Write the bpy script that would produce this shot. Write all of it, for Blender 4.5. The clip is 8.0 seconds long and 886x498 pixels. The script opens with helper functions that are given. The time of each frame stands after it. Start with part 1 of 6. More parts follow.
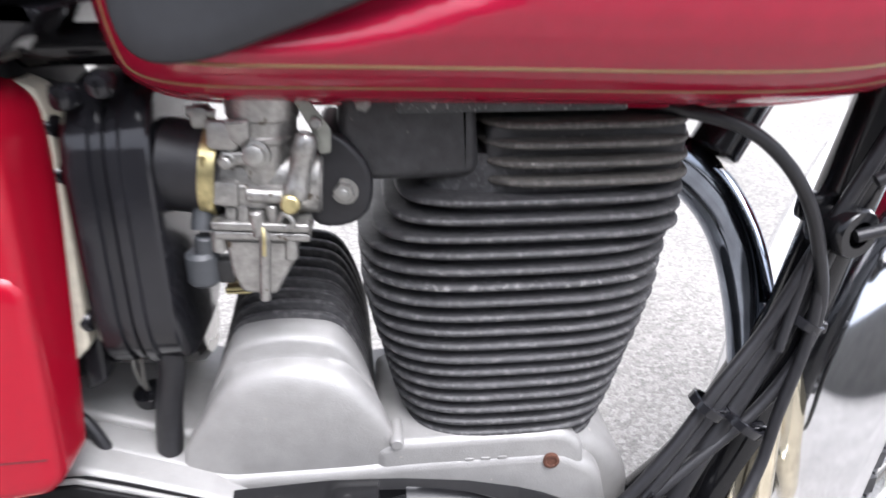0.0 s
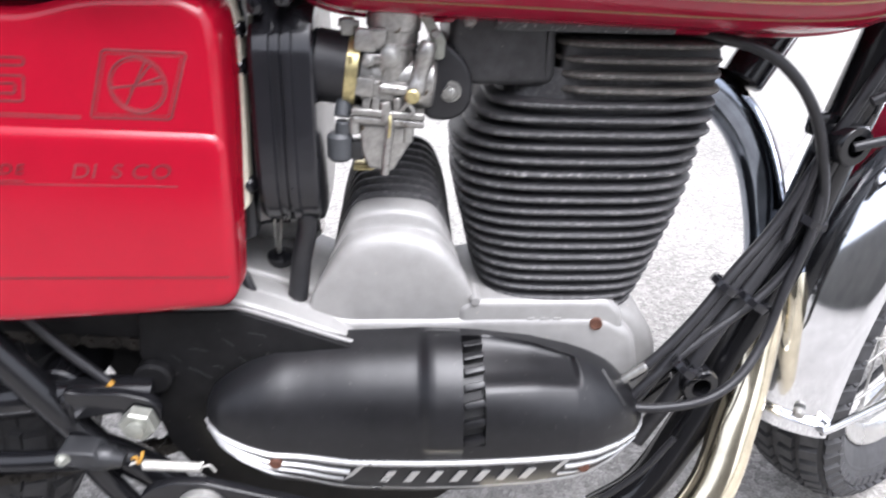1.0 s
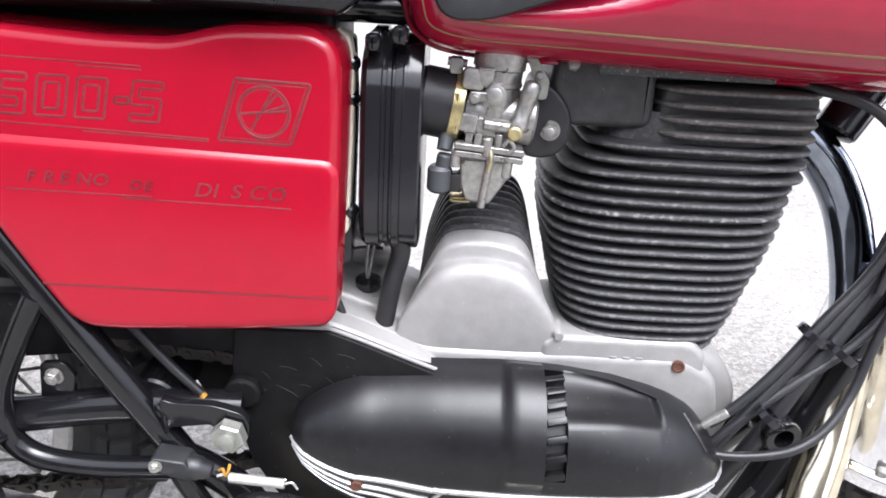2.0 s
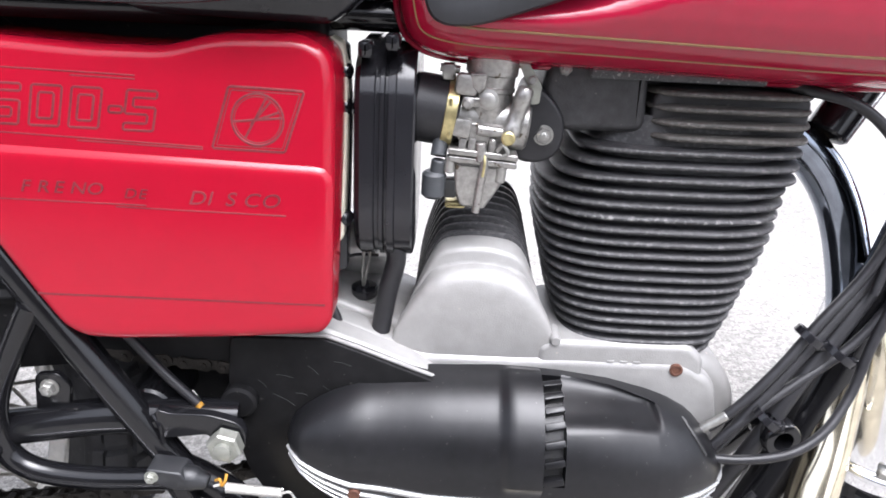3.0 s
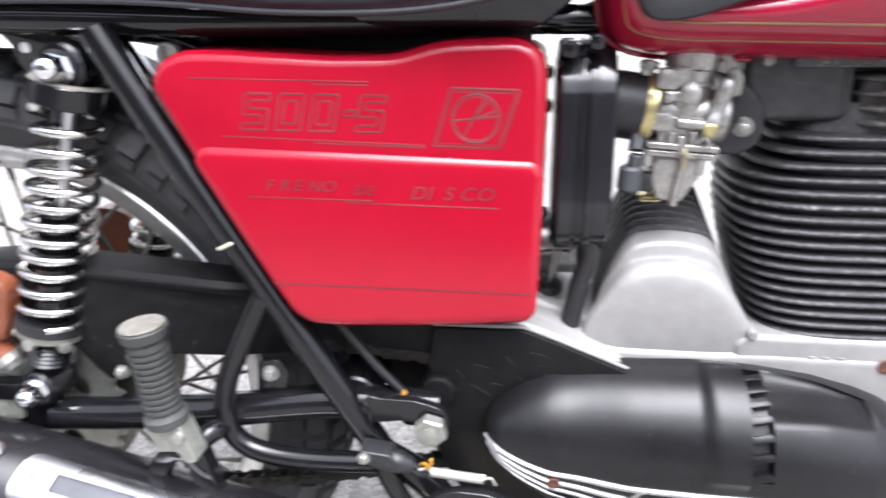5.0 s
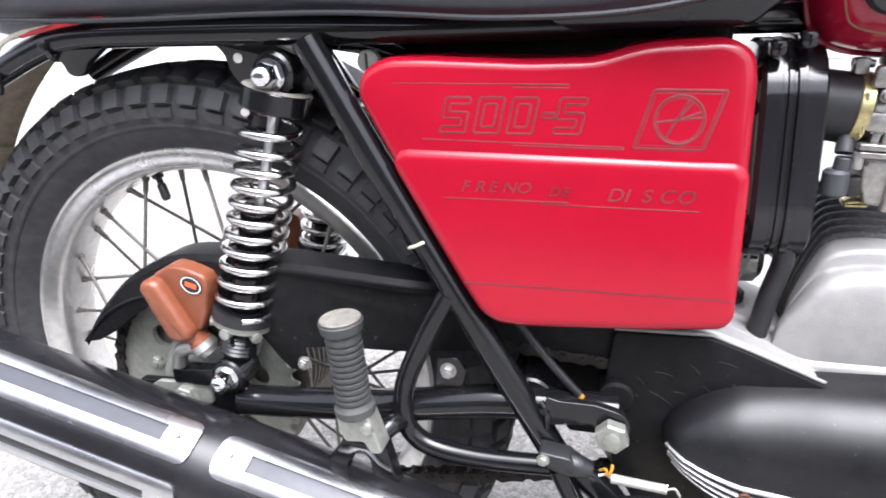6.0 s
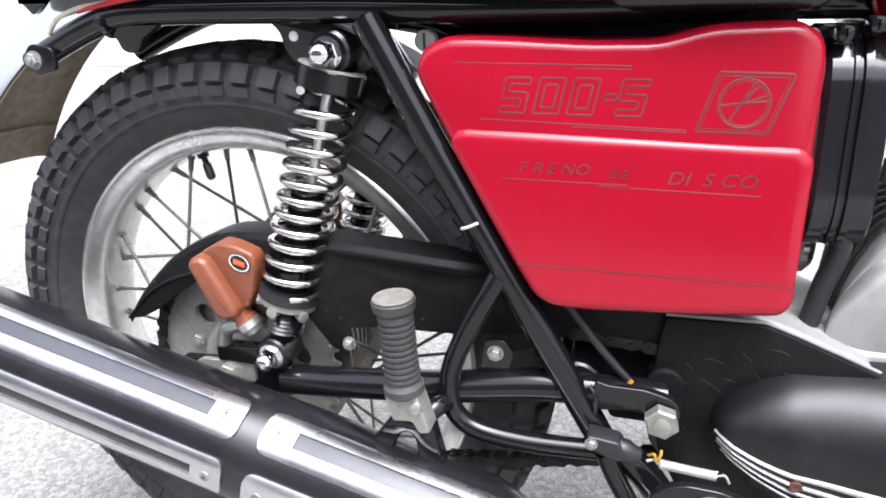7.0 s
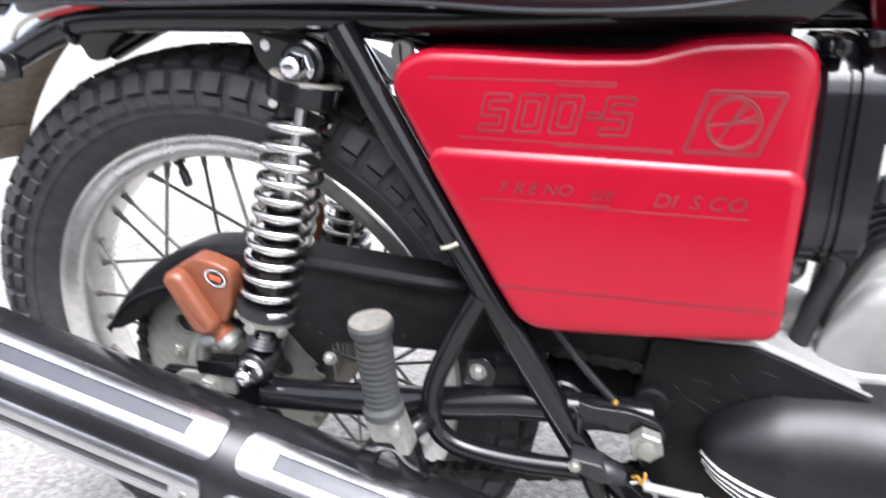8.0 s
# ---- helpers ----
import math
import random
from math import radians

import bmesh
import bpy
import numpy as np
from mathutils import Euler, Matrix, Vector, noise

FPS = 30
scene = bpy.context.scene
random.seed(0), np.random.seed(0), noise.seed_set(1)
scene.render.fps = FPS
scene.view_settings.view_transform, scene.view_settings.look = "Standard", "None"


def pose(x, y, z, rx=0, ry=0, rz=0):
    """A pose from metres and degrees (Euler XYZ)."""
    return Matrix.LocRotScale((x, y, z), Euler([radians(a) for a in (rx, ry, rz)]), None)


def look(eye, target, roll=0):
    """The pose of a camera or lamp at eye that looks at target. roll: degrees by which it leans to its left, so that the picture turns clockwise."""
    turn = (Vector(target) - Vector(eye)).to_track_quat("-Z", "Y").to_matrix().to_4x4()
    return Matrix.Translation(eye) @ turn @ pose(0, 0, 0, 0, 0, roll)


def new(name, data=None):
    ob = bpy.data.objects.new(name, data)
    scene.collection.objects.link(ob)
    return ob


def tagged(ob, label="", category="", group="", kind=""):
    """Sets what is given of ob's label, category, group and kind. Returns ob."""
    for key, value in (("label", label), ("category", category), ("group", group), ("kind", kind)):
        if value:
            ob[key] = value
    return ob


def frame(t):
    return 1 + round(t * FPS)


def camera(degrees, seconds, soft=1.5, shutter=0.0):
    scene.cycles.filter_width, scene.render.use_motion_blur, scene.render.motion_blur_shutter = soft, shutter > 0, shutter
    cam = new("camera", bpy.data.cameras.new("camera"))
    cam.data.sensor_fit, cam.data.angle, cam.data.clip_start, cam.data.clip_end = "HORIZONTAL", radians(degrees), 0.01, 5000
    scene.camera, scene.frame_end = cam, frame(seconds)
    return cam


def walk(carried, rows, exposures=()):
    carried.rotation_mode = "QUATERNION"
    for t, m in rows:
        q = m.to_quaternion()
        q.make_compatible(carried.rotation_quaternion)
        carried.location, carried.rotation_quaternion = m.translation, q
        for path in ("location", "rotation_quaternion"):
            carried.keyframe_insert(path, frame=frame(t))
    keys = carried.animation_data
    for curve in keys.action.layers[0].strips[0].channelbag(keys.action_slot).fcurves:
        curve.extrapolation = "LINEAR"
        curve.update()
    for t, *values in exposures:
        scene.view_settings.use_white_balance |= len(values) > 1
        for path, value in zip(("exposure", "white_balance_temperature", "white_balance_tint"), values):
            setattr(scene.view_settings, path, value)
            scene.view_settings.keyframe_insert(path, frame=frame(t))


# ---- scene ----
cam = camera(69.6, 8.0, soft=1.7, shutter=0.5)
PATH = [
    (0, (0.008, -0.362, 0.718), (0.186, 1.43, -0.153), 0.2),
    (0.2, (0.005, -0.391, 0.734), (0.124, 1.406, -0.135), -0.0),
    (0.4, (-0.011, -0.43, 0.733), (0.081, 1.366, -0.142), 0.2),
    (0.5, (-0.026, -0.442, 0.733), (0.099, 1.348, -0.151), 0.3),
    (0.6, (-0.024, -0.454, 0.727), (0.112, 1.335, -0.157), 0.4),
    (0.8, (-0.027, -0.477, 0.71), (0.082, 1.317, -0.166), 0.8),
    (1, (-0.046, -0.486, 0.704), (0.066, 1.283, -0.223), 1.8),
    (1.2, (-0.058, -0.501, 0.688), (0.017, 1.281, -0.217), 2.0),
    (1.4, (-0.07, -0.497, 0.696), (-0.034, 1.287, -0.206), 2.6),
    (1.5, (-0.081, -0.503, 0.697), (-0.042, 1.307, -0.153), 3.4),
    (1.7, (-0.091, -0.499, 0.705), (-0.078, 1.316, -0.134), 3.6),
    (2.8, (-0.091, -0.495, 0.702), (-0.096, 1.338, -0.097), 3.1),
    (3, (-0.088, -0.499, 0.7), (-0.083, 1.336, -0.096), 2.6),
    (3.2, (-0.091, -0.499, 0.702), (-0.078, 1.328, -0.109), 2.3),
    (3.5, (-0.091, -0.508, 0.697), (-0.112, 1.338, -0.072), 0.0),
    (3.8, (-0.102, -0.515, 0.697), (-0.148, 1.329, -0.078), -1.1),
    (4, (-0.107, -0.521, 0.69), (-0.186, 1.327, -0.071), -3.0),
    (4.3, (-0.115, -0.532, 0.684), (-0.228, 1.326, -0.047), -3.0),
    (4.5, (-0.123, -0.53, 0.688), (-0.244, 1.323, -0.055), -2.7),
    (4.7, (-0.137, -0.532, 0.684), (-0.305, 1.321, -0.049), -2.1),
    (5, (-0.172, -0.533, 0.684), (-0.445, 1.31, -0.043), -1.2),
    (5.2, (-0.194, -0.539, 0.684), (-0.575, 1.289, -0.032), -1.5),
    (6.3, (-0.263, -0.56, 0.68), (-0.823, 1.231, -0.01), -2.5),
    (6.5, (-0.273, -0.564, 0.678), (-0.851, 1.221, -0.015), -2.1),
    (6.8, (-0.281, -0.567, 0.677), (-0.854, 1.213, -0.034), -2.1),
    (7, (-0.281, -0.569, 0.673), (-0.847, 1.215, -0.03), -2.0),
    (7.3, (-0.28, -0.563, 0.676), (-0.827, 1.215, -0.057), -1.6),
    (7.5, (-0.278, -0.565, 0.67), (-0.808, 1.226, -0.045), -1.2),
    (7.8, (-0.275, -0.554, 0.675), (-0.773, 1.236, -0.065), -0.9),
    (8, (-0.273, -0.535, 0.702), (-0.833, 1.217, -0.086), -2.3),
]
walk(cam, [(t, look(eye, target, roll)) for t, eye, target, roll in PATH], [(0.0, 1.0, 5980, 14), (1.2, 1.1, 5980, 14), (3.5, 1.22, 5980, 14), (5.0, 1.3, 5980, 14), (6.5, 1.2, 5980, 14), (7.2, 1.1, 5980, 14), (8.0, 1.18, 5980, 14)])


# ---- world and light ----
world = bpy.data.worlds.new("overcast_sky")
scene.world = world
world.use_nodes = True
wn = world.node_tree.nodes
sky = wn.new("ShaderNodeTexSky")
sky.sky_type = "NISHITA"
sky.sun_disc = False
sky.sun_elevation = radians(68)
sky.sun_rotation = radians(147)
sky.air_density, sky.dust_density, sky.ozone_density = 1.0, 7.0, 1.0
wn["Background"].inputs["Strength"].default_value = 0.15
haze = wn.new("ShaderNodeHueSaturation")
haze.inputs["Saturation"].default_value = 0.27
haze.inputs["Value"].default_value = 1.45
world.node_tree.links.new(sky.outputs["Color"], haze.inputs["Color"])
world.node_tree.links.new(haze.outputs["Color"], wn["Background"].inputs["Color"])

sun_data = bpy.data.lights.new("sun", "SUN")
sun_data.energy, sun_data.angle, sun_data.color = 1.9, radians(48), (1.0, 0.97, 0.93)
sun = new("sun", sun_data)
sun.matrix_world = look((0.9, -1.4, 4.45), (0, 0, 0.3))


# ---- materials ----
def material(name, color, rough=0.5, metal=0.0, coat=0.0, var=0.12, scale=60.0, bump=0.0, bump_scale=300.0,
             speck=0.0, speck_color=(0.5, 0.48, 0.45), speck_scale=220.0, rough_var=0.1, sheen=0.0, worn=None, spec=0.5):
    m = bpy.data.materials.new(name)
    m.use_nodes = True
    nt = m.node_tree
    bsdf = nt.nodes["Principled BSDF"]
    bsdf.inputs["Metallic"].default_value = metal
    bsdf.inputs["Coat Weight"].default_value = coat
    bsdf.inputs["Specular IOR Level"].default_value = spec
    bsdf.inputs["Coat Roughness"].default_value = 0.08
    tc = nt.nodes.new("ShaderNodeTexCoord")
    big = nt.nodes.new("ShaderNodeTexNoise")
    big.inputs["Scale"].default_value, big.inputs["Detail"].default_value = scale * 0.2, 4
    fine = nt.nodes.new("ShaderNodeTexNoise")
    fine.inputs["Scale"].default_value, fine.inputs["Detail"].default_value = scale * 3, 5
    both = nt.nodes.new("ShaderNodeMath")
    both.operation = "ADD"
    for n in (big, fine):
        nt.links.new(tc.outputs["Object"], n.inputs["Vector"])
    nt.links.new(big.outputs["Fac"], both.inputs[0])
    nt.links.new(fine.outputs["Fac"], both.inputs[1])
    ramp = nt.nodes.new("ShaderNodeMapRange")
    ramp.inputs["From Min"].default_value, ramp.inputs["From Max"].default_value = 0.7, 1.3
    ramp.inputs["To Min"].default_value, ramp.inputs["To Max"].default_value = 1 - var, 1 + var
    nt.links.new(both.outputs[0], ramp.inputs["Value"])
    hsv = nt.nodes.new("ShaderNodeHueSaturation")
    hsv.inputs["Color"].default_value = (*color, 1)
    nt.links.new(ramp.outputs["Result"], hsv.inputs["Value"])
    out = hsv.outputs["Color"]
    if speck:
        sp = nt.nodes.new("ShaderNodeTexNoise")
        sp.inputs["Scale"].default_value, sp.inputs["Detail"].default_value = speck_scale, 2
        nt.links.new(tc.outputs["Object"], sp.inputs["Vector"])
        cut = nt.nodes.new("ShaderNodeMapRange")
        cut.inputs["From Min"].default_value, cut.inputs["From Max"].default_value = 0.80 - speck, 0.84 - speck
        nt.links.new(sp.outputs["Fac"], cut.inputs["Value"])
        mix = nt.nodes.new("ShaderNodeMix")
        mix.data_type = "RGBA"
        mix.inputs["B"].default_value = (*speck_color, 1)
        nt.links.new(cut.outputs["Result"], mix.inputs["Factor"])
        nt.links.new(out, mix.inputs["A"])
        out = mix.outputs["Result"]
    # paler convex edges: chipped paint, with edge highlights put into the colour
    if worn:
        geo = nt.nodes.new("ShaderNodeNewGeometry")
        edge = nt.nodes.new("ShaderNodeMapRange")
        edge.inputs["From Min"].default_value, edge.inputs["From Max"].default_value = 0.51, 0.60
        nt.links.new(geo.outputs["Pointiness"], edge.inputs["Value"])
        blot = nt.nodes.new("ShaderNodeTexNoise")
        blot.inputs["Scale"].default_value, blot.inputs["Detail"].default_value = 260, 6
        nt.links.new(tc.outputs["Object"], blot.inputs["Vector"])
        chip = nt.nodes.new("ShaderNodeMapRange")
        chip.inputs["From Min"].default_value, chip.inputs["From Max"].default_value = 0.50, 0.78
        nt.links.new(blot.outputs["Fac"], chip.inputs["Value"])
        both2 = nt.nodes.new("ShaderNodeMath")
        both2.operation = "MULTIPLY"
        nt.links.new(edge.outputs["Result"], both2.inputs[0])
        nt.links.new(chip.outputs["Result"], both2.inputs[1])
        mix2 = nt.nodes.new("ShaderNodeMix")
        mix2.data_type = "RGBA"
        mix2.inputs["B"].default_value = (*worn, 1)
        nt.links.new(both2.outputs[0], mix2.inputs["Factor"])
        nt.links.new(out, mix2.inputs["A"])
        out = mix2.outputs["Result"]
    nt.links.new(out, bsdf.inputs["Base Color"])
    rr = nt.nodes.new("ShaderNodeMapRange")
    rr.inputs["From Min"].default_value, rr.inputs["From Max"].default_value = 0.3, 0.7
    rr.inputs["To Min"].default_value, rr.inputs["To Max"].default_value = max(rough - rough_var, 0.02), min(rough + rough_var, 1)
    nt.links.new(big.outputs["Fac"], rr.inputs["Value"])
    nt.links.new(rr.outputs["Result"], bsdf.inputs["Roughness"])
    if sheen:
        bsdf.inputs["Sheen Weight"].default_value = sheen
    if bump:
        bn = nt.nodes.new("ShaderNodeTexNoise")
        bn.inputs["Scale"].default_value, bn.inputs["Detail"].default_value = bump_scale, 3
        nt.links.new(tc.outputs["Object"], bn.inputs["Vector"])
        bp = nt.nodes.new("ShaderNodeBump")
        bp.inputs["Strength"].default_value, bp.inputs["Distance"].default_value = bump, 0.001
        nt.links.new(bn.outputs["Fac"], bp.inputs["Height"])
        nt.links.new(bp.outputs["Normal"], bsdf.inputs["Normal"])
    return m


RED = material("red_gloss_paint", (0.250, 0.0032, 0.0140), 0.14, 0.0, 0.0, 0.05, 12, spec=0.38, rough_var=0.05)
TANK_RED = material("candy_red_metallic", (0.262, 0.0060, 0.0260), 0.16, 0.0, 0.0, 0.06, 30, rough_var=0.04, spec=0.55)
GOLD = material("gold_pinstripe", (0.19, 0.105, 0.04), 0.4, 0.3, 0.4)
BLACK = material("black_gloss_paint", (0.0060, 0.0060, 0.0069), 0.15, 0.0, 0.0, 0.3, 40, spec=0.45, rough_var=0.05, speck=0.03, speck_color=(0.022, 0.022, 0.022), speck_scale=160)
SATIN = material("black_satin_paint", (0.0062, 0.0062, 0.0070), 0.34, 0.0, 0.0, 0.35, 40, spec=0.35, bump=0.03, bump_scale=700, speck=0.09, speck_color=(0.036, 0.035, 0.034), speck_scale=260, rough_var=0.07)
PLATE = material("worn_black_plate", (0.0072, 0.0071, 0.0075), 0.5, spec=0.12, metal=0.0, coat=0.0, var=0.4, scale=30, bump=0.1, speck=0.09, speck_color=(0.036, 0.035, 0.033), speck_scale=170)
FIN = material("black_stove_enamel_fins", (0.034, 0.0335, 0.035), 0.46, 0.0, 0.0, 0.45, 60, spec=0.4, bump=0.35, bump_scale=900, speck=0.06, speck_color=(0.16, 0.155, 0.15), speck_scale=300, worn=(0.24, 0.235, 0.23))
FINCHIP = material("chipped_enamel_fin", (0.034, 0.0335, 0.035), 0.46, 0.0, 0.0, 0.35, 60, spec=0.4, bump=0.35, bump_scale=900, speck=0.06, speck_color=(0.22, 0.215, 0.21), speck_scale=300, worn=(0.6, 0.59, 0.575))
HEADBLACK = material("dusty_black_casting", (0.028, 0.0277, 0.029), 0.5, 0.0, 0.0, 0.45, 40, spec=0.4, bump=0.4, bump_scale=600, speck=0.07, speck_color=(0.10, 0.092, 0.085))
CAST = material("cast_aluminium_silver", (0.255, 0.250, 0.242), 0.46, 0.25, 0.0, 0.12, 25, bump=0.25, bump_scale=900, speck=0.05, speck_color=(0.38, 0.35, 0.31), speck_scale=120)
CARB = material("oxidised_zinc_alloy", (0.33, 0.322, 0.305), 0.36, 0.75, 0.0, 0.3, 90, bump=0.2, bump_scale=700, speck=0.13, speck_color=(0.10, 0.08, 0.06), speck_scale=130)
CHROME = material("chrome_plate", (0.80, 0.81, 0.83), 0.07, 1.0, 0.0, 0.05, 30, rough_var=0.04)
ALU = material("polished_aluminium", (0.66, 0.655, 0.64), 0.30, 0.92, 0.0, 0.16, 40, bump=0.05, speck=0.05, speck_color=(0.36, 0.34, 0.31))
BRUSHED = material("brushed_stainless", (0.60, 0.60, 0.62), 0.30, 1.0, 0.0, 0.10, 40)
STEEL = material("dull_zinc_steel", (0.36, 0.355, 0.335), 0.46, 0.85, 0.0, 0.2, 80, speck=0.06, speck_color=(0.28, 0.2, 0.12))
PLATED = material("cadmium_plated_steel", (0.29, 0.295, 0.262), 0.45, 0.6, 0.0, 0.2, 50, bump=0.1, speck=0.06, speck_color=(0.22, 0.18, 0.12))
BRASS = material("yellow_zinc_clamp", (0.50, 0.43, 0.22), 0.35, 0.85, 0.0, 0.3, 80, speck=0.05, speck_color=(0.55, 0.62, 0.35))
HEATED = material("heat_tinted_chrome", (0.84, 0.76, 0.58), 0.10, 1.0, 0.0, 0.25, 18)
RUST = material("rusty_screw", (0.085, 0.034, 0.020), 0.7, 0.2, 0.0, 0.4, 200, bump=0.3)
RUBBER = material("black_rubber", (0.0150, 0.0148, 0.0165), 0.40, 0.0, 0.0, 0.25, 50, spec=0.4, bump=0.15, bump_scale=500)
GREYRUBBER = material("faded_grey_rubber", (0.036, 0.038, 0.036), 0.62, 0.0, 0.0, 0.25, 60, bump=0.3, bump_scale=600)
TYRE = material("tyre_rubber", (0.033, 0.033, 0.035), 0.70, 0.0, 0.0, 0.45, 25, bump=0.3, bump_scale=500, speck=0.06, speck_color=(0.075, 0.07, 0.065))
PLASTIC = material("black_moulded_plastic", (0.0110, 0.0110, 0.0130), 0.16, 0.0, 0.0, 0.25, 40, spec=0.5, bump=0.04, bump_scale=400)
VINYL = material("black_seat_vinyl", (0.046, 0.046, 0.058), 0.42, 0.0, 0.0, 0.2, 40, bump=0.3, bump_scale=1100)
BROWN = material("tan_brown_plastic", (0.17, 0.052, 0.024), 0.36, 0.0, 0.0, 0.15, 40, bump=0.06)
CREAM = material("cream_edge_seal", (0.55, 0.51, 0.41), 0.6, 0.0, 0.0, 0.15, 60)
DECAL = material("faded_dark_lettering", (0.110, 0.013, 0.016), 0.5, 0.0, 0.0, 0.4, 150, spec=0.4)
DARKRED = material("crease_shade_red", (0.10, 0.006, 0.010), 0.6)
ORANGE = material("orange_sticker", (0.80, 0.10, 0.03), 0.45)
WHITE = material("print_and_backlight_white", (0.75, 0.74, 0.72), 0.5)
INK = material("print_and_shade_black", (0.012, 0.012, 0.012), 0.5)
YELLOW = material("yellow_wire", (0.34, 0.17, 0.015), 0.5)
DARKPLASTIC = material("dark_grey_switch_plastic", (0.012, 0.0125, 0.014), 0.42, bump=0.1)
# tarnished steel, made darker still for the shade of the backlit spokes
SPOKE = material("dark_spoke_steel", (0.20, 0.19, 0.17), 0.45, 0.8, 0.0, 0.3, 120)
GREYPLASTIC = material("grey_plastic_elbow", (0.045, 0.048, 0.052), 0.5, bump=0.1)
MUD = material("dusty_fender_inside", (0.17, 0.14, 0.10), 0.6, 0.25, 0.0, 0.4, 30, bump=0.3, speck=0.1, speck_color=(0.20, 0.10, 0.04))
REDWIRE = material("red_wire", (0.5, 0.02, 0.03), 0.5)

CREAMGREY = material("grey_dusty_rubber", (0.15, 0.14, 0.12), 0.7, var=0.3)
GREYPAD = material("grey_knee_panel", (0.018, 0.019, 0.022), 0.55, bump=0.1)
HEADFIN = material("dusty_black_fins", (0.062, 0.057, 0.051), 0.60, 0.0, 0.0, 0.4, 60, bump=0.35, bump_scale=900, speck=0.10, speck_color=(0.20, 0.19, 0.175), worn=(0.24, 0.23, 0.21))
GREYFOAM = material("pitted_grey_foam", (0.055, 0.057, 0.058), 0.85, 0.0, 0.0, 0.5, 220, bump=0.3, bump_scale=500, speck=0.16, speck_color=(0.22, 0.225, 0.22), speck_scale=420)
BANDSILVER = material("silver_band_paint", (0.43, 0.43, 0.425), 0.35, 0.7, 0.0, 0.12, 60, speck=0.04, speck_color=(0.3, 0.29, 0.28))
SATINEX = material("black_exhaust_enamel", (0.010, 0.0095, 0.011), 0.24, 0.0, 0.0, 0.25, 40, bump=0.08, bump_scale=500)
# the sky's blue-grey reflection is put into this colour
SLOT = material("sky_toned_slot", (0.035, 0.037, 0.045), 0.42, 0.0, 0.0, 0.2, 30)
BLUED = material("blued_chrome", (0.25, 0.275, 0.32), 0.11, 1.0, 0.0, 0.35, 14, rough_var=0.05, speck=0.16, speck_color=(0.45, 0.34, 0.20), speck_scale=16)
SPRINGCHROME = material("dull_chrome_spring", (0.62, 0.61, 0.59), 0.17, 1.0, 0.0, 0.15, 60, rough_var=0.06, speck=0.06, speck_color=(0.30, 0.25, 0.19), speck_scale=200)
PALESTEEL = material("pale_zinc_wire", (0.46, 0.45, 0.42), 0.4, 0.6)


def asphalt():
    m = bpy.data.materials.new("pale_worn_asphalt")
    m.use_nodes = True
    nt = m.node_tree
    bsdf = nt.nodes["Principled BSDF"]
    bsdf.inputs["Roughness"].default_value = 0.85
    tc = nt.nodes.new("ShaderNodeTexCoord")
    vor = nt.nodes.new("ShaderNodeTexVoronoi")
    vor.inputs["Scale"].default_value = 130
    stone = nt.nodes.new("ShaderNodeValToRGB")
    stone.color_ramp.elements[0].color, stone.color_ramp.elements[1].color = (0.172, 0.164, 0.152, 1), (0.306, 0.294, 0.274, 1)
    sep = nt.nodes.new("ShaderNodeSeparateColor")
    patch = nt.nodes.new("ShaderNodeTexNoise")
    patch.inputs["Scale"].default_value, patch.inputs["Detail"].default_value = 2.2, 6
    grit = nt.nodes.new("ShaderNodeTexNoise")
    grit.inputs["Scale"].default_value, grit.inputs["Detail"].default_value = 260, 4
    for n in (vor, patch, grit):
        nt.links.new(tc.outputs["Object"], n.inputs["Vector"])
    nt.links.new(vor.outputs["Color"], sep.inputs["Color"])
    nt.links.new(sep.outputs[0], stone.inputs["Fac"])
    mul = nt.nodes.new("ShaderNodeMapRange")
    mul.inputs["From Min"].default_value, mul.inputs["From Max"].default_value = 0.3, 0.7
    mul.inputs["To Min"].default_value, mul.inputs["To Max"].default_value = 0.82, 1.15
    nt.links.new(patch.outputs["Fac"], mul.inputs["Value"])
    g2 = nt.nodes.new("ShaderNodeMapRange")
    g2.inputs["From Min"].default_value, g2.inputs["From Max"].default_value = 0.35, 0.6
    g2.inputs["To Min"].default_value, g2.inputs["To Max"].default_value = 0.72, 1.1
    nt.links.new(grit.outputs["Fac"], g2.inputs["Value"])
    prod = nt.nodes.new("ShaderNodeMath")
    prod.operation = "MULTIPLY"
    nt.links.new(mul.outputs["Result"], prod.inputs[0])
    nt.links.new(g2.outputs["Result"], prod.inputs[1])
    hsv = nt.nodes.new("ShaderNodeHueSaturation")
    nt.links.new(stone.outputs["Color"], hsv.inputs["Color"])
    nt.links.new(prod.outputs[0], hsv.inputs["Value"])
    nt.links.new(hsv.outputs["Color"], bsdf.inputs["Base Color"])
    bp = nt.nodes.new("ShaderNodeBump")
    bp.inputs["Strength"].default_value, bp.inputs["Distance"].default_value = 0.55, 0.004
    add = nt.nodes.new("ShaderNodeMath")
    add.operation = "SUBTRACT"
    nt.links.new(grit.outputs["Fac"], add.inputs[0])
    nt.links.new(vor.outputs["Distance"], add.inputs[1])
    nt.links.new(add.outputs[0], bp.inputs["Height"])
    nt.links.new(bp.outputs["Normal"], bsdf.inputs["Normal"])
    return m


ASPHALT = asphalt()


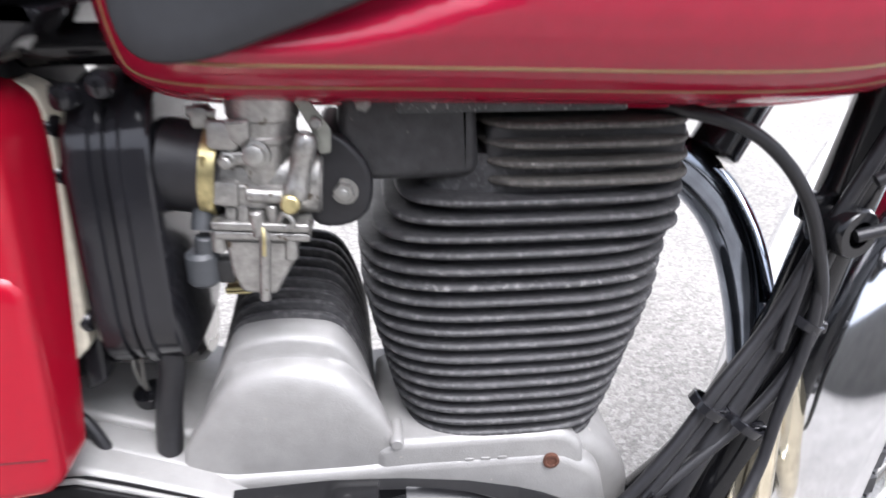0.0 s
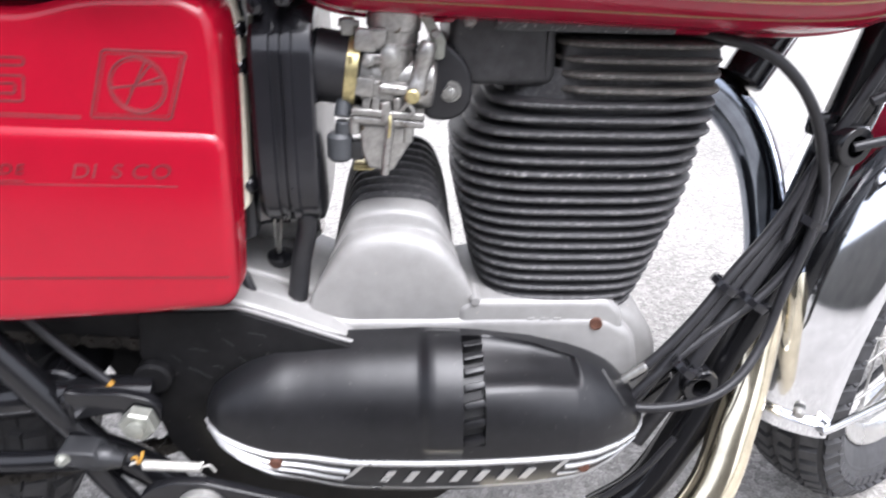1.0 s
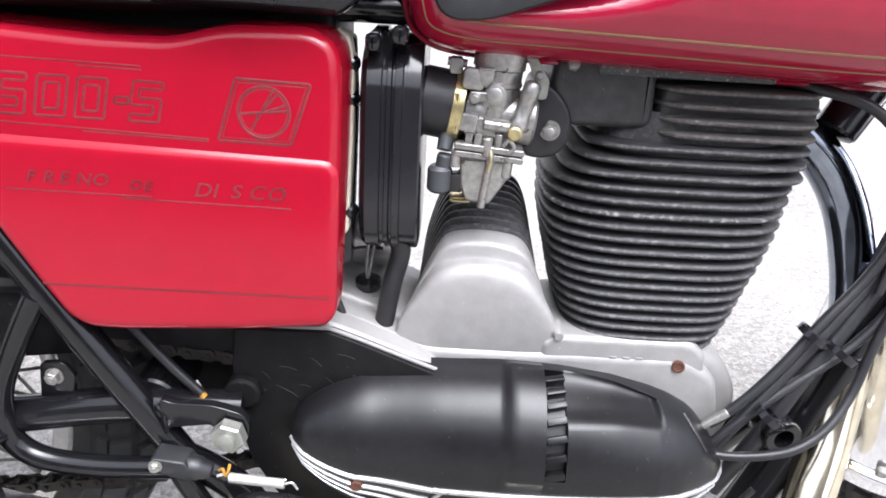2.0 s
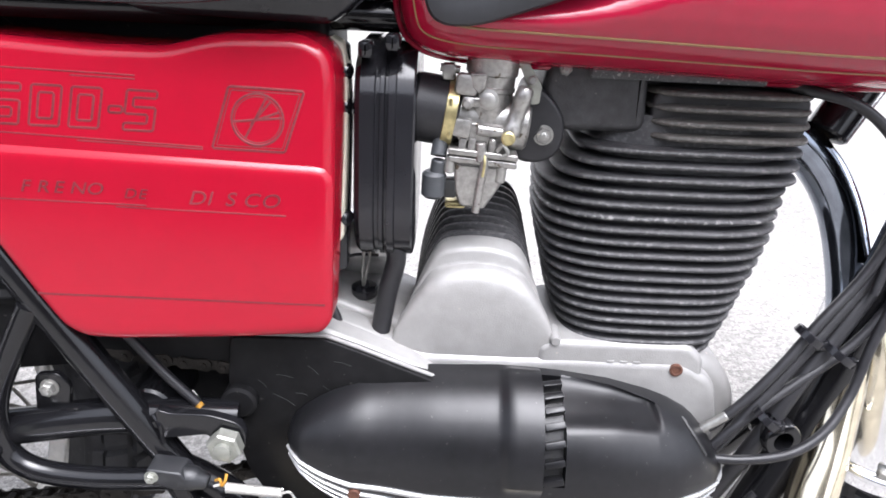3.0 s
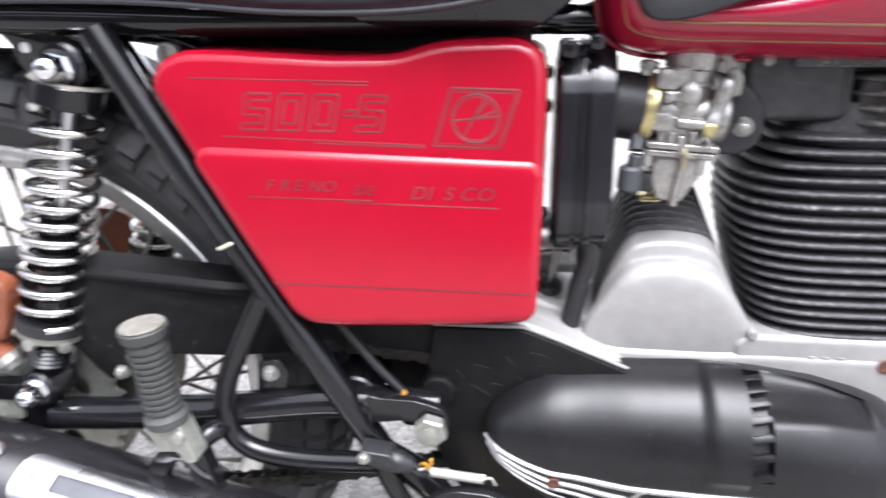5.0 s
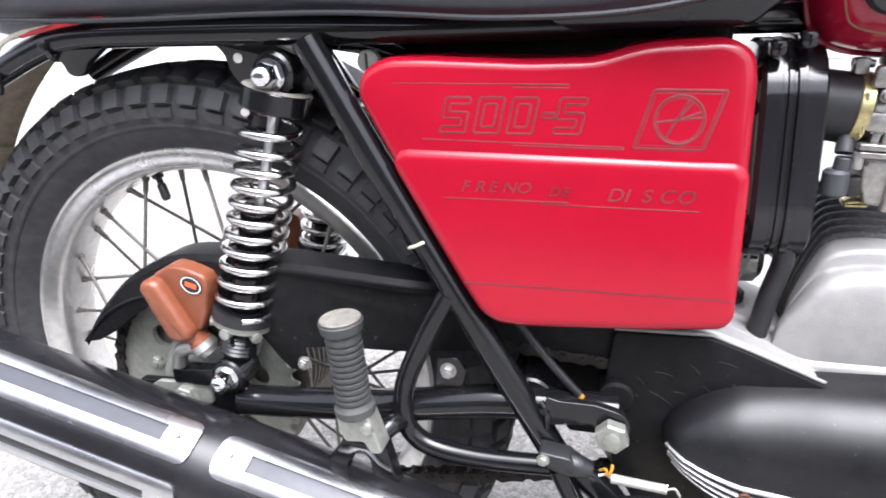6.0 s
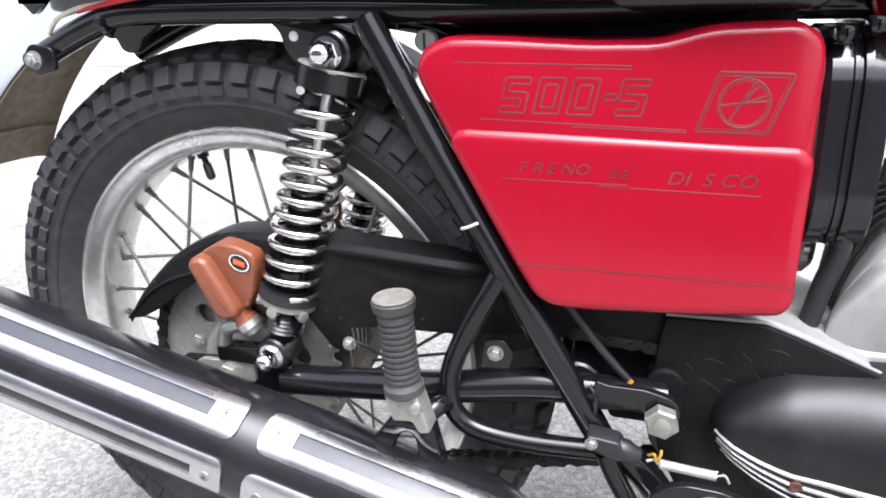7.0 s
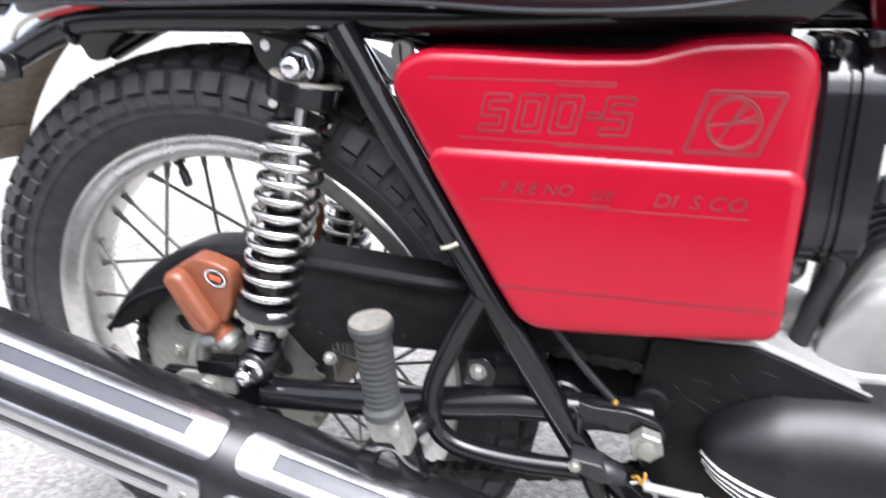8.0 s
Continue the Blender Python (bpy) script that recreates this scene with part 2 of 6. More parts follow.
# ---- mesh helpers ----
def finish(bm, name, mat, angle=38):
    bmesh.ops.recalc_face_normals(bm, faces=bm.faces)
    for f in bm.faces:
        f.smooth = True
    lim = radians(angle)
    for e in bm.edges:
        if len(e.link_faces) == 2 and e.calc_face_angle(0) > lim:
            e.smooth = False
    me = bpy.data.meshes.new(name)
    bm.to_mesh(me)
    bm.free()
    me.materials.append(mat)
    return me


def part(name, bm, mat, parent, label="", angle=38):
    ob = new(name, finish(bm, name, mat, angle))
    ob.parent = parent
    return tagged(ob, label) if label else ob


def loops(bm, rings, closed=True, caps=(True, True)):
    """Skin a list of point rings."""
    vs = [[bm.verts.new(p) for p in ring] for ring in rings]
    n = len(vs[0])
    for a, b in zip(vs, vs[1:]):
        for i in range(n if closed else n - 1):
            j = (i + 1) % n
            bm.faces.new((a[i], a[j], b[j], b[i]))
    if closed and caps[0]:
        bm.faces.new(vs[0][::-1])
    if closed and caps[1]:
        bm.faces.new(vs[-1])
    return vs


def spline(pts, n=6):
    """Catmull-Rom through the points."""
    P = [Vector(p) for p in pts]
    P = [2 * P[0] - P[1]] + P + [2 * P[-1] - P[-2]]
    out = []
    for i in range(1, len(P) - 2):
        a, b, c, d = P[i - 1:i + 3]
        for k in range(n):
            t = k / n
            out.append(0.5 * ((2 * b) + (c - a) * t + (2 * a - 5 * b + 4 * c - d) * t * t + (3 * b - a - 3 * c + d) * t ** 3))
    out.append(P[-2])
    return out


def tube(bm, pts, r, seg=12, n=6, rr=None):
    """A round tube along a smooth line; rr: radii from start to end."""
    P = spline(pts, n) if n > 1 else [Vector(p) for p in pts]
    rings, up = [], None
    for i, p in enumerate(P):
        d = (P[min(i + 1, len(P) - 1)] - P[max(i - 1, 0)]).normalized()
        if up is None:
            up = d.orthogonal().normalized()
        up = (up - d * up.dot(d)).normalized()
        side = d.cross(up)
        q = r if rr is None else rr[0] + (rr[1] - rr[0]) * i / (len(P) - 1)
        rings.append([p + (up * math.cos(a) + side * math.sin(a)) * q for a in (2 * math.pi * k / seg for k in range(seg))])
    loops(bm, rings)


def lathe(bm, origin, axis, prof, seg=32, caps=(True, True), ref=None):
    """Turn a profile of (height along axis, radius) round the axis."""
    o, d = Vector(origin), Vector(axis).normalized()
    u = Vector(ref) if ref else d.orthogonal()
    u = (u - d * u.dot(d)).normalized()
    w = d.cross(u)
    loops(bm, [[o + d * h + (u * math.cos(a) + w * math.sin(a)) * r for a in (2 * math.pi * k / seg for k in range(seg))] for h, r in prof], caps=caps)


def rod(bm, a, b, r, seg=24, bev=0.0, r2=None):
    a, b = Vector(a), Vector(b)
    L, r2 = (b - a).length, r if r2 is None else r2
    prof = [(0, r), (L, r2)] if not bev else [(0, r - bev), (bev, r), (L - bev, r2), (L, r2 - bev)]
    lathe(bm, a, b - a, prof, seg)


def hexhead(bm, p, axis, r, h, dome=False, washer=True):
    """A hexagon head or nut that stands on p."""
    p, d = Vector(p), Vector(axis).normalized()
    if washer:
        lathe(bm, p, d, [(0, r * 1.25), (h * 0.18, r * 1.25)], 24)
    lathe(bm, p + d * h * 0.18, d, [(0, r), (h * 0.7, r), (h * 0.82, r * 0.9)], 6)
    if dome:
        lathe(bm, p + d * h * 0.7, d, [(0, r * 0.90), (h * 0.25, r * 0.90), (h * 0.45, r * 0.84), (h * 0.62, r * 0.72), (h * 0.76, r * 0.54), (h * 0.84, r * 0.32), (h * 0.87, 0.0002)], 20)
    else:
        lathe(bm, p + d * h, d, [(0, r * 0.5), (h * 0.3, r * 0.5), (h * 0.36, r * 0.4)], 16)


def inset(poly, d):
    """Move a closed outline inwards by d."""
    area = sum(a[0] * b[1] - b[0] * a[1] for a, b in zip(poly, poly[1:] + poly[:1]))
    s = 1 if area > 0 else -1
    out, n = [], len(poly)
    for i in range(n):
        p, a, b = Vector(poly[i]), Vector(poly[i - 1]), Vector(poly[(i + 1) % n])
        e, f = (p - a).normalized(), (b - p).normalized()
        ne, nf = Vector((-e.y, e.x)) * s, Vector((-f.y, f.x)) * s
        m = ne + nf
        k = max(m.length_squared / 2, 0.35)
        out.append(tuple(p + m * (d / k)))
    return out


def soften(poly, times=2, cut=0.25):
    """Round the corners of an outline."""
    for _ in range(times):
        q = []
        for a, b in zip(poly, poly[1:] + poly[:1]):
            q += [(a[0] + (b[0] - a[0]) * cut, a[1] + (b[1] - a[1]) * cut), (b[0] - (b[0] - a[0]) * cut, b[1] - (b[1] - a[1]) * cut)]
        poly = q
    return poly


def corner(poly, r=0.006, n=3):
    """Fillet the corners of an outline with a radius of about r."""
    out, m = [], len(poly)
    for i in range(m):
        p, a, b = Vector(poly[i]), Vector(poly[i - 1]), Vector(poly[(i + 1) % m])
        k = min(r, (a - p).length * 0.45, (b - p).length * 0.45)
        s, e = p + (a - p).normalized() * k, p + (b - p).normalized() * k
        for j in range(n + 1):
            t = j / n
            out.append(tuple(s * (1 - t) ** 2 + p * (2 * t * (1 - t)) + e * t * t))
    return out


def slab(bm, poly, y0, y1, bev=0.002, steps=3, to=None):
    """An outline in x, z made solid from y0 (rounded edge, towards the viewer) to y1. to: maps (x, y, z)."""
    s = 1 if y1 > y0 else -1
    rings = []
    for k in range(steps + 1):
        a = math.pi / 2 * k / steps
        q = inset(poly, bev * (1 - math.sin(a))) if bev else poly
        rings.append([(x, y0 + s * bev * (1 - math.cos(a)), z) for x, z in q])
        if not bev:
            break
    rings.append([(x, y1, z) for x, z in poly])
    if to:
        rings = [[to(*p) for p in r] for r in rings]
    loops(bm, rings)


def block(bm, c, size, bev=0.002, rot=None):
    """A box with rounded edges, by centre and size; rot: a 3x3 turn."""
    c, h = Vector(c), Vector(size) / 2
    rings = []
    b = min(bev, h.x * 0.9, h.y * 0.9, h.z * 0.9)
    for y, i in ((-h.y, b), (-h.y + b * 0.3, b * 0.3), (-h.y + b, 0), (h.y - b, 0), (h.y - b * 0.3, b * 0.3), (h.y, b)):
        X, Z = h.x - i, h.z - i
        ring = []
        for sx, sz in ((1, 1), (-1, 1), (-1, -1), (1, -1)):
            pts = [(X, Z - b), (X - b * 0.3, Z - b * 0.3), (X - b, Z)]
            if sx * sz < 0:
                pts = pts[::-1]
            ring += [Vector((sx * x, y, sz * z)) for x, z in pts]
        rings.append([c + (rot @ p if rot else p) for p in ring])
    loops(bm, rings)


def sized(bm, k, shift, lean=0.0, z0=0.0):
    """Scale all points by k, move them, and lean them back by lean metres a metre above z0."""
    for v in bm.verts:
        v.co = v.co * k + Vector(shift)
        v.co.y += lean * (v.co.z - z0)
    return bm


def circle(cx, cz, r, n=24, a0=0.0):
    return [(cx + r * math.cos(a0 + 2 * math.pi * k / n), cz + r * math.sin(a0 + 2 * math.pi * k / n)) for k in range(n)]


def lettering(name, text, mat, parent, size, m, shear=0.0, outline=0.0, width=1.0, label=""):
    cu = bpy.data.curves.new(name, "FONT")
    cu.body, cu.size, cu.shear = text, size, shear
    if outline:
        cu.fill_mode, cu.bevel_depth, cu.bevel_resolution = "NONE", outline, 0
    else:
        cu.extrude = 0.0003
    ob = new(name, cu)
    bpy.context.view_layer.update()
    me = bpy.data.meshes.new_from_object(ob.evaluated_get(bpy.context.evaluated_depsgraph_get()))
    bpy.data.objects.remove(ob)
    bpy.data.curves.remove(cu)
    me.transform(m @ Matrix.Diagonal((width, 1, 1, 1)))
    me.materials.clear()
    me.materials.append(mat)
    ob = new(name, me)
    ob.parent = parent
    return tagged(ob, label) if label else ob


# ---- ground ----
bm = bmesh.new()
N = 24
edge = [-400, -120, -40, -15, -7] + [-4 + 8 * i / N for i in range(N + 1)] + [7, 15, 40, 120, 400]
grid = [[bm.verts.new((x, y, 0.0)) for x in edge] for y in edge]
for i in range(len(edge) - 1):
    for j in range(len(edge) - 1):
        bm.faces.new((grid[i][j], grid[i][j + 1], grid[i + 1][j + 1], grid[i + 1][j]))
ground = new("ground", finish(bm, "ground", ASPHALT))
tagged(ground, "pale grey worn asphalt, bright under a hazy sky", "ground", kind="structure")

# unseen wall added behind the viewer; it darkens reflections and blocks low sky
bm = bmesh.new()
block(bm, (-4.0, -5.5, 1.8), (13.0, 0.3, 3.6), 0.02)
wall = new("wall_south", finish(bm, "wall_south", material("dark_unseen_wall", (0.12, 0.117, 0.112), 0.85, var=0.3, scale=8, bump=0.4, bump_scale=60)))
tagged(wall, "unseen dark grey wall added to darken reflections", "wall", kind="structure")

# white wall added as a backdrop, so that the far side burns out
bm = bmesh.new()
block(bm, (-2.0, 8.0, 2.5), (40.0, 0.3, 5.0), 0.02)
wall2 = new("wall_north", finish(bm, "wall_north", material("white_backdrop", (0.82, 0.81, 0.79), 0.8, var=0.08, scale=6, bump=0.3, bump_scale=40)))
tagged(wall2, "white backdrop wall added for the burnt-out background", "wall", kind="structure")

# ---- the motorcycle ----
bike = new("motorcycle")
tagged(bike, "red and black vintage motorcycle with a large finned single-cylinder engine", "motorcycle")


# -- rear wheel --
def tyre_mesh(c, R, blocks=66):
    """A block-treaded tyre round the y axis; R is the crown's radius."""
    bm = bmesh.new()
    half = [(-0.028, R - 0.084), (-0.034, R - 0.078), (-0.0425, R - 0.066), (-0.0490, R - 0.053), (-0.0520, R - 0.042), (-0.0515, R - 0.033),
            (-0.0470, R - 0.023), (-0.0385, R - 0.0145), (-0.0265, R - 0.010), (-0.0130, R - 0.0080)]
    prof = half + [(0.0, R - 0.0075)] + [(-y, r) for y, r in half[::-1]]
    lathe(bm, c, (0, 1, 0), prof, 120, caps=(False, False))
    # raised ring on the side wall
    for s in (-1, 1):
        lathe(bm, c, (0, 1, 0), [(s * 0.0470, R - 0.0585), (s * 0.0483, R - 0.0572), (s * 0.0492, R - 0.0555), (s * 0.0490, R - 0.0535)], 120, caps=(False, False))
    P = [Vector((y, r, 0)) for y, r in prof]
    acc = [0.0]
    for a, b in zip(P, P[1:]):
        acc.append(acc[-1] + (b - a).length)

    def on(s, h):
        for i in range(len(P) - 1):
            if acc[i + 1] >= s or i == len(P) - 2:
                t = (s - acc[i]) / (acc[i + 1] - acc[i])
                p, d = P[i].lerp(P[i + 1], t), (P[i + 1] - P[i]).normalized()
                return p.x - d.y * h * 0.999, p.y + d.x * h * 0.999
    mid = acc[-1] / 2
    cv = Vector(c)

    def at(s, h, a):
        y, r = on(s, h)
        return cv + Vector((math.cos(a) * r, y, math.sin(a) * r))
    step = 2 * math.pi / blocks
    rows = ((-0.0770, -0.0665, 0.72, 0.0, 0.0032), (-0.0645, -0.0490, 0.72, 0.0, 0.0070), (-0.0440, -0.0260, 0.76, 0.5, 0.0075), (-0.0225, -0.0045, 0.76, 0.0, 0.0075))
    for s0, s1, fill, off, h in rows:
        for sg in (-1, 1):
            for k in range(blocks):
                a0, a1 = (k + off) * step, (k + off + fill) * step
                lo = [at(mid + sg * s, -0.001, a) for s, a in ((s0, a0), (s1, a0), (s1, a1), (s0, a1))]
                e, g = (s1 - s0) * 0.09, (a1 - a0) * 0.08
                hi = [at(mid + sg * s, h * random.uniform(0.92, 1.05), a) for s, a in ((s0 + e, a0 + g), (s1 - e, a0 + g), (s1 - e, a1 - g), (s0 + e, a1 - g))]
                loops(bm, [lo, hi], caps=(False, True))
    return bm


def rim_mesh(c, r):
    bm = bmesh.new()
    half = [(-0.0325, r), (-0.0338, r - 0.0015), (-0.0338, r - 0.004), (-0.0322, r - 0.0055), (-0.0305, r - 0.012), (-0.0285, r - 0.0185), (-0.0255, r - 0.0225), (-0.0195, r - 0.0248), (-0.0120, r - 0.0260)]
    prof = half + [(-y, q) for y, q in half[::-1]] + [(0.030, r), (0.026, r - 0.012), (-0.026, r - 0.012), (-0.030, r)]
    prof.append(prof[0])
    lathe(bm, c, (0, 1, 0), prof, 120, caps=(False, False))
    return bm


def spokes(parent, c, hub_r, hub_y, rim_r, count, mat):
    for k in range(count):
        side = -1 if k % 2 else 1
        cross = (1 if (k // 2) % 2 else -1) * radians(26)
        a = 2 * math.pi * k / count
        p = Vector(c) + Vector((math.cos(a) * rim_r, side * 0.006, math.sin(a) * rim_r))
        q = Vector(c) + Vector((math.cos(a + cross) * hub_r, side * hub_y, math.sin(a + cross) * hub_r))
        bm = bmesh.new()
        tube(bm, [q, p], 0.0019, 8, 1)
        d = (q - p).normalized()
        lathe(bm, p - d * 0.003, d, [(0, 0.0040), (0.004, 0.0040), (0.0045, 0.0030), (0.017, 0.0028)], 8)
        part("spoke", bm, mat, parent)


REAR = (-0.664, 0.0, 0.330)
bm = bmesh.new()
prof = [(-0.052, 0.030), (-0.052, 0.060), (-0.046, 0.098), (-0.044, 0.112), (-0.040, 0.112)]
for i in range(8):
    y = -0.036 + i * 0.0105
    prof += [(y, 0.087), (y + 0.002, 0.096), (y + 0.005, 0.096), (y + 0.007, 0.087)]
prof += [(0.048, 0.110), (0.052, 0.110), (0.054, 0.09), (0.054, 0.030)]
lathe(bm, REAR, (0, 1, 0), prof, 72)
rear_wheel = part("rear_wheel", bm, SPOKE, bike, "spoked rear wheel with ribbed drum hub and block-tread tyre")
part("tyre", tyre_mesh(REAR, 0.3225), TYRE, rear_wheel, "dusty black block-tread tyre")
part("rim", rim_mesh(REAR, 0.2430), ALU, rear_wheel, "polished aluminium rim")
spokes(rear_wheel, REAR, 0.108, 0.042, 0.216, 36, SPOKE)
bm = bmesh.new()
a = radians(107)
p = Vector(REAR) + Vector((math.cos(a) * 0.217, 0, math.sin(a) * 0.217))
d = Vector((-math.cos(a) + 0.25, -0.35, -math.sin(a))).normalized()
lathe(bm, p, d, [(0, 0.0065), (0.004, 0.006), (0.005, 0.0035), (0.012, 0.0035), (0.013, 0.0048), (0.028, 0.0048), (0.030, 0.0035)], 14)
part("tyre_valve", bm, RUBBER, rear_wheel)

# sprocket with lightening holes
def sprocket_mesh(c, y, r, teeth):
    bm = bmesh.new()
    pts = []
    for k in range(teeth):
        for f, q in ((0.0, -0.006), (0.28, -0.004), (0.42, 0.002), (0.58, 0.002), (0.72, -0.004)):
            a = 2 * math.pi * (k + f) / teeth
            pts.append((math.cos(a) * (r + q), math.sin(a) * (r + q)))
    seg = len(pts)
    rings = [[(c[0] + x, y + dy, c[2] + z) for x, z in pts] for dy in (-0.002, 0.002)]
    core = [(math.cos(2 * math.pi * k / seg) * (r - 0.018), math.sin(2 * math.pi * k / seg) * (r - 0.018)) for k in range(seg)]
    rings = [[(c[0] + x, y + 0.0035, c[2] + z) for x, z in core]] + rings[::-1] + [[(c[0] + x, y - 0.0035, c[2] + z) for x, z in core]]
    loops(bm, rings, caps=(False, False))
    return bm


bm = sprocket_mesh(REAR, -0.060, 0.107, 42)
# web between rim and boss: spokes of sheet with round holes between
n_h = 6
seg = 96
front, back = [], []
for y in (-0.0635, -0.0565):
    ring_o = [bm.verts.new((REAR[0] + 0.089 * math.cos(2 * math.pi * k / seg), y, REAR[2] + 0.089 * math.sin(2 * math.pi * k / seg))) for k in range(seg)]
    ring_i = [bm.verts.new((REAR[0] + 0.034 * math.cos(2 * math.pi * k / seg), y, REAR[2] + 0.034 * math.sin(2 * math.pi * k / seg))) for k in range(seg)]
    hv = []
    for h in range(n_h):
        a = 2 * math.pi * (h + 0.2) / n_h
        hx, hz = REAR[0] + 0.066 * math.cos(a), REAR[2] + 0.066 * math.sin(a)
        hv.append([bm.verts.new((hx + 0.0125 * math.cos(2 * math.pi * k / 18), y, hz + 0.0125 * math.sin(2 * math.pi * k / 18))) for k in range(18)])
    edges = []
    for ring in [ring_o, ring_i] + hv:
        edges += [bm.edges.new((ring[k], ring[(k + 1) % len(ring)])) for k in range(len(ring))]
    bmesh.ops.triangle_fill(bm, use_beauty=True, edges=edges)
    front.append(hv)
for h in range(n_h):
    a, b = front[0][h], front[1][h]
    for k in range(18):
        bm.faces.new((a[k], a[(k + 1) % 18], b[(k + 1) % 18], b[k]))
sprocket = part("sprocket", bm, PLATED, rear_wheel, "grey plated rear sprocket with round lightening holes")
bm = bmesh.new()
lathe(bm, (REAR[0], -0.052, REAR[2]), (0, -1, 0), [(0, 0.05), (0.012, 0.05), (0.018, 0.045), (0.020, 0.036), (0.026, 0.034), (0.027, 0.020)], 40)
for k in range(6):
    a = 2 * math.pi * (k + 0.7) / 6
    hexhead(bm, (REAR[0] + 0.058 * math.cos(a), -0.0635, REAR[2] + 0.058 * math.sin(a)), (0, -1, 0), 0.0075, 0.006, washer=False)
part("sprocket_boss", bm, PLATED, rear_wheel)

# -- chain --
chain_path = []
fr = (-0.150, 0.353, 0.036)
for k in range(41):
    a = math.pi * (0.47 + 1.0 * k / 40)
    chain_path.append(Vector((REAR[0] + 0.106 * math.cos(a), -0.060, REAR[2] + 0.106 * math.sin(a))))
low = Vector((fr[0], -0.060, fr[1] - fr[2]))
sag = [chain_path[-1].lerp(low, t) - Vector((0, 0, 0.020 * math.sin(math.pi * t))) for t in (i / 40 for i in range(1, 41))]
chain_path += sag
front_arc = [Vector((fr[0] + fr[2] * math.cos(a), -0.060, fr[1] + fr[2] * math.sin(a))) for a in (-math.pi / 2 + math.pi * i / 14 for i in range(1, 15))]
chain_path += front_arc
chain_path += [front_arc[-1].lerp(chain_path[0], i / 40) for i in range(1, 40)]


def along(path, step):
    out, left = [path[0]], step
    for a, b in zip(path, path[1:] + path[:1]):
        L, pos = (b - a).length, 0.0
        while L - pos >= left:
            pos += left
            out.append(a.lerp(b, pos / L))
            left = step
        left -= L - pos
    return out


def link_mesh(outer):
    bm = bmesh.new()
    w = 0.0068 if outer else 0.0048
    for s in (-1, 1):
        pts = [(0.0079 + 0.0064 * math.cos(a), 0.0064 * math.sin(a)) for a in (-1.2 + 2.4 * k / 5 for k in range(6))]
        pts += [(0, 0.0045)] + [(-x, -z) for x, z in pts] + [(0, -0.0045)]
        slab(bm, pts, s * w, s * (w - 0.0016), 0)
    for x in (-0.0079, 0.0079):
        rod(bm, (x, -0.0045, 0), (x, 0.0045, 0), 0.0050, 8)
        if outer:
            rod(bm, (x, -0.0082, 0), (x, 0.0082, 0), 0.0024, 6)
    return finish(bm, "link", CHAINMAT)


CHAINMAT = material("oily_steel_chain", (0.032, 0.029, 0.026), 0.42, 0.75, 0.0, 0.5, 200, bump=0.2, speck=0.1, speck_color=(0.09, 0.08, 0.065))
pts = along(chain_path, 0.0158)
pair = (link_mesh(True), link_mesh(False))
bm = bmesh.new()
lathe(bm, (fr[0], -0.060, fr[1]), (0, 1, 0), [(-0.003, 0.008), (-0.003, 0.033), (0.003, 0.033), (0.003, 0.008)], 30)
chain = part("drive_chain", bm, CHAINMAT, bike, "greasy dark roller chain on its sprockets")
for i, (a, b) in enumerate(zip(pts, pts[1:])):
    ob = new("link", pair[i % 2])
    ob.parent = chain
    d = b - a
    ob.matrix_basis = Matrix.Translation((a + b) / 2) @ Matrix.Rotation(-math.atan2(d.z, d.x), 4, "Y")

# -- chain guard --
top = [(-0.787, 0.376), (-0.770, 0.398), (-0.752, 0.417), (-0.719, 0.446), (-0.683, 0.465), (-0.650, 0.476), (-0.600, 0.4775), (-0.534, 0.474), (-0.436, 0.466), (-0.389, 0.460), (-0.238, 0.448)]
low = [(-0.238, 0.402), (-0.330, 0.402), (-0.424, 0.4015), (-0.500, 0.400), (-0.528, 0.396), (-0.530, 0.372), (-0.545, 0.371), (-0.556, 0.382), (-0.590, 0.428), (-0.618, 0.443), (-0.655, 0.441), (-0.690, 0.429), (-0.719, 0.411), (-0.745, 0.392), (-0.768, 0.380)]
bm = bmesh.new()
guard_in = lambda x: 0.022 * max(0.0, min(1.0, (x + 0.43) / 0.09))
slab(bm, top + low, -0.0860, -0.0835, 0.001, 2, lambda x, y, z: (x, y + guard_in(x), z))
rings = []
for x, z in [tuple(p[:2]) for p in spline([(x, z, 0) for x, z in top], 4)]:
    g = guard_in(x)
    rings.append([(x, y + g, z + dz) for y, dz in ((-0.0835, -0.006), (-0.0845, -0.0005), (-0.080, 0.0045), (-0.070, 0.006), (-0.050, 0.006), (-0.050, 0.004), (-0.070, 0.004), (-0.0795, 0.0025))])
loops(bm, rings)
guard = part("chain_guard", bm, PLATE, bike, "long black pressed-steel chain guard")
bm = bmesh.new()
hexhead(bm, (-0.530, -0.086, 0.380), (0, -1, 0), 0.0054, 0.006)
part("guard_bolt", bm, STEEL, guard)
bm = bmesh.new()
tube(bm, [(-0.787, -0.085, 0.377), (-0.752, -0.0865, 0.410), (-0.719, -0.087, 0.429), (-0.690, -0.087, 0.438), (-0.655, -0.087, 0.446)], 0.0018, 8)
part("rolled_edge", bm, SATIN, guard)

# -- swing arm --
bm = bmesh.new()
for s in (-1, 1):
    tube(bm, [(-0.245, s * 0.080, 0.362), (-0.300, s * 0.084, 0.364), (-0.353, s * 0.088, 0.363), (-0.430, s * 0.091, 0.351), (-0.510, s * 0.092, 0.342), (-0.600, s * 0.092, 0.334)], 0.0150, 16, 5)
    slab(bm, corner([(-0.590, 0.352), (-0.640, 0.350), (-0.720, 0.346), (-0.720, 0.318), (-0.590, 0.318)], 0.006), s * 0.097, s * 0.088, 0.0015)
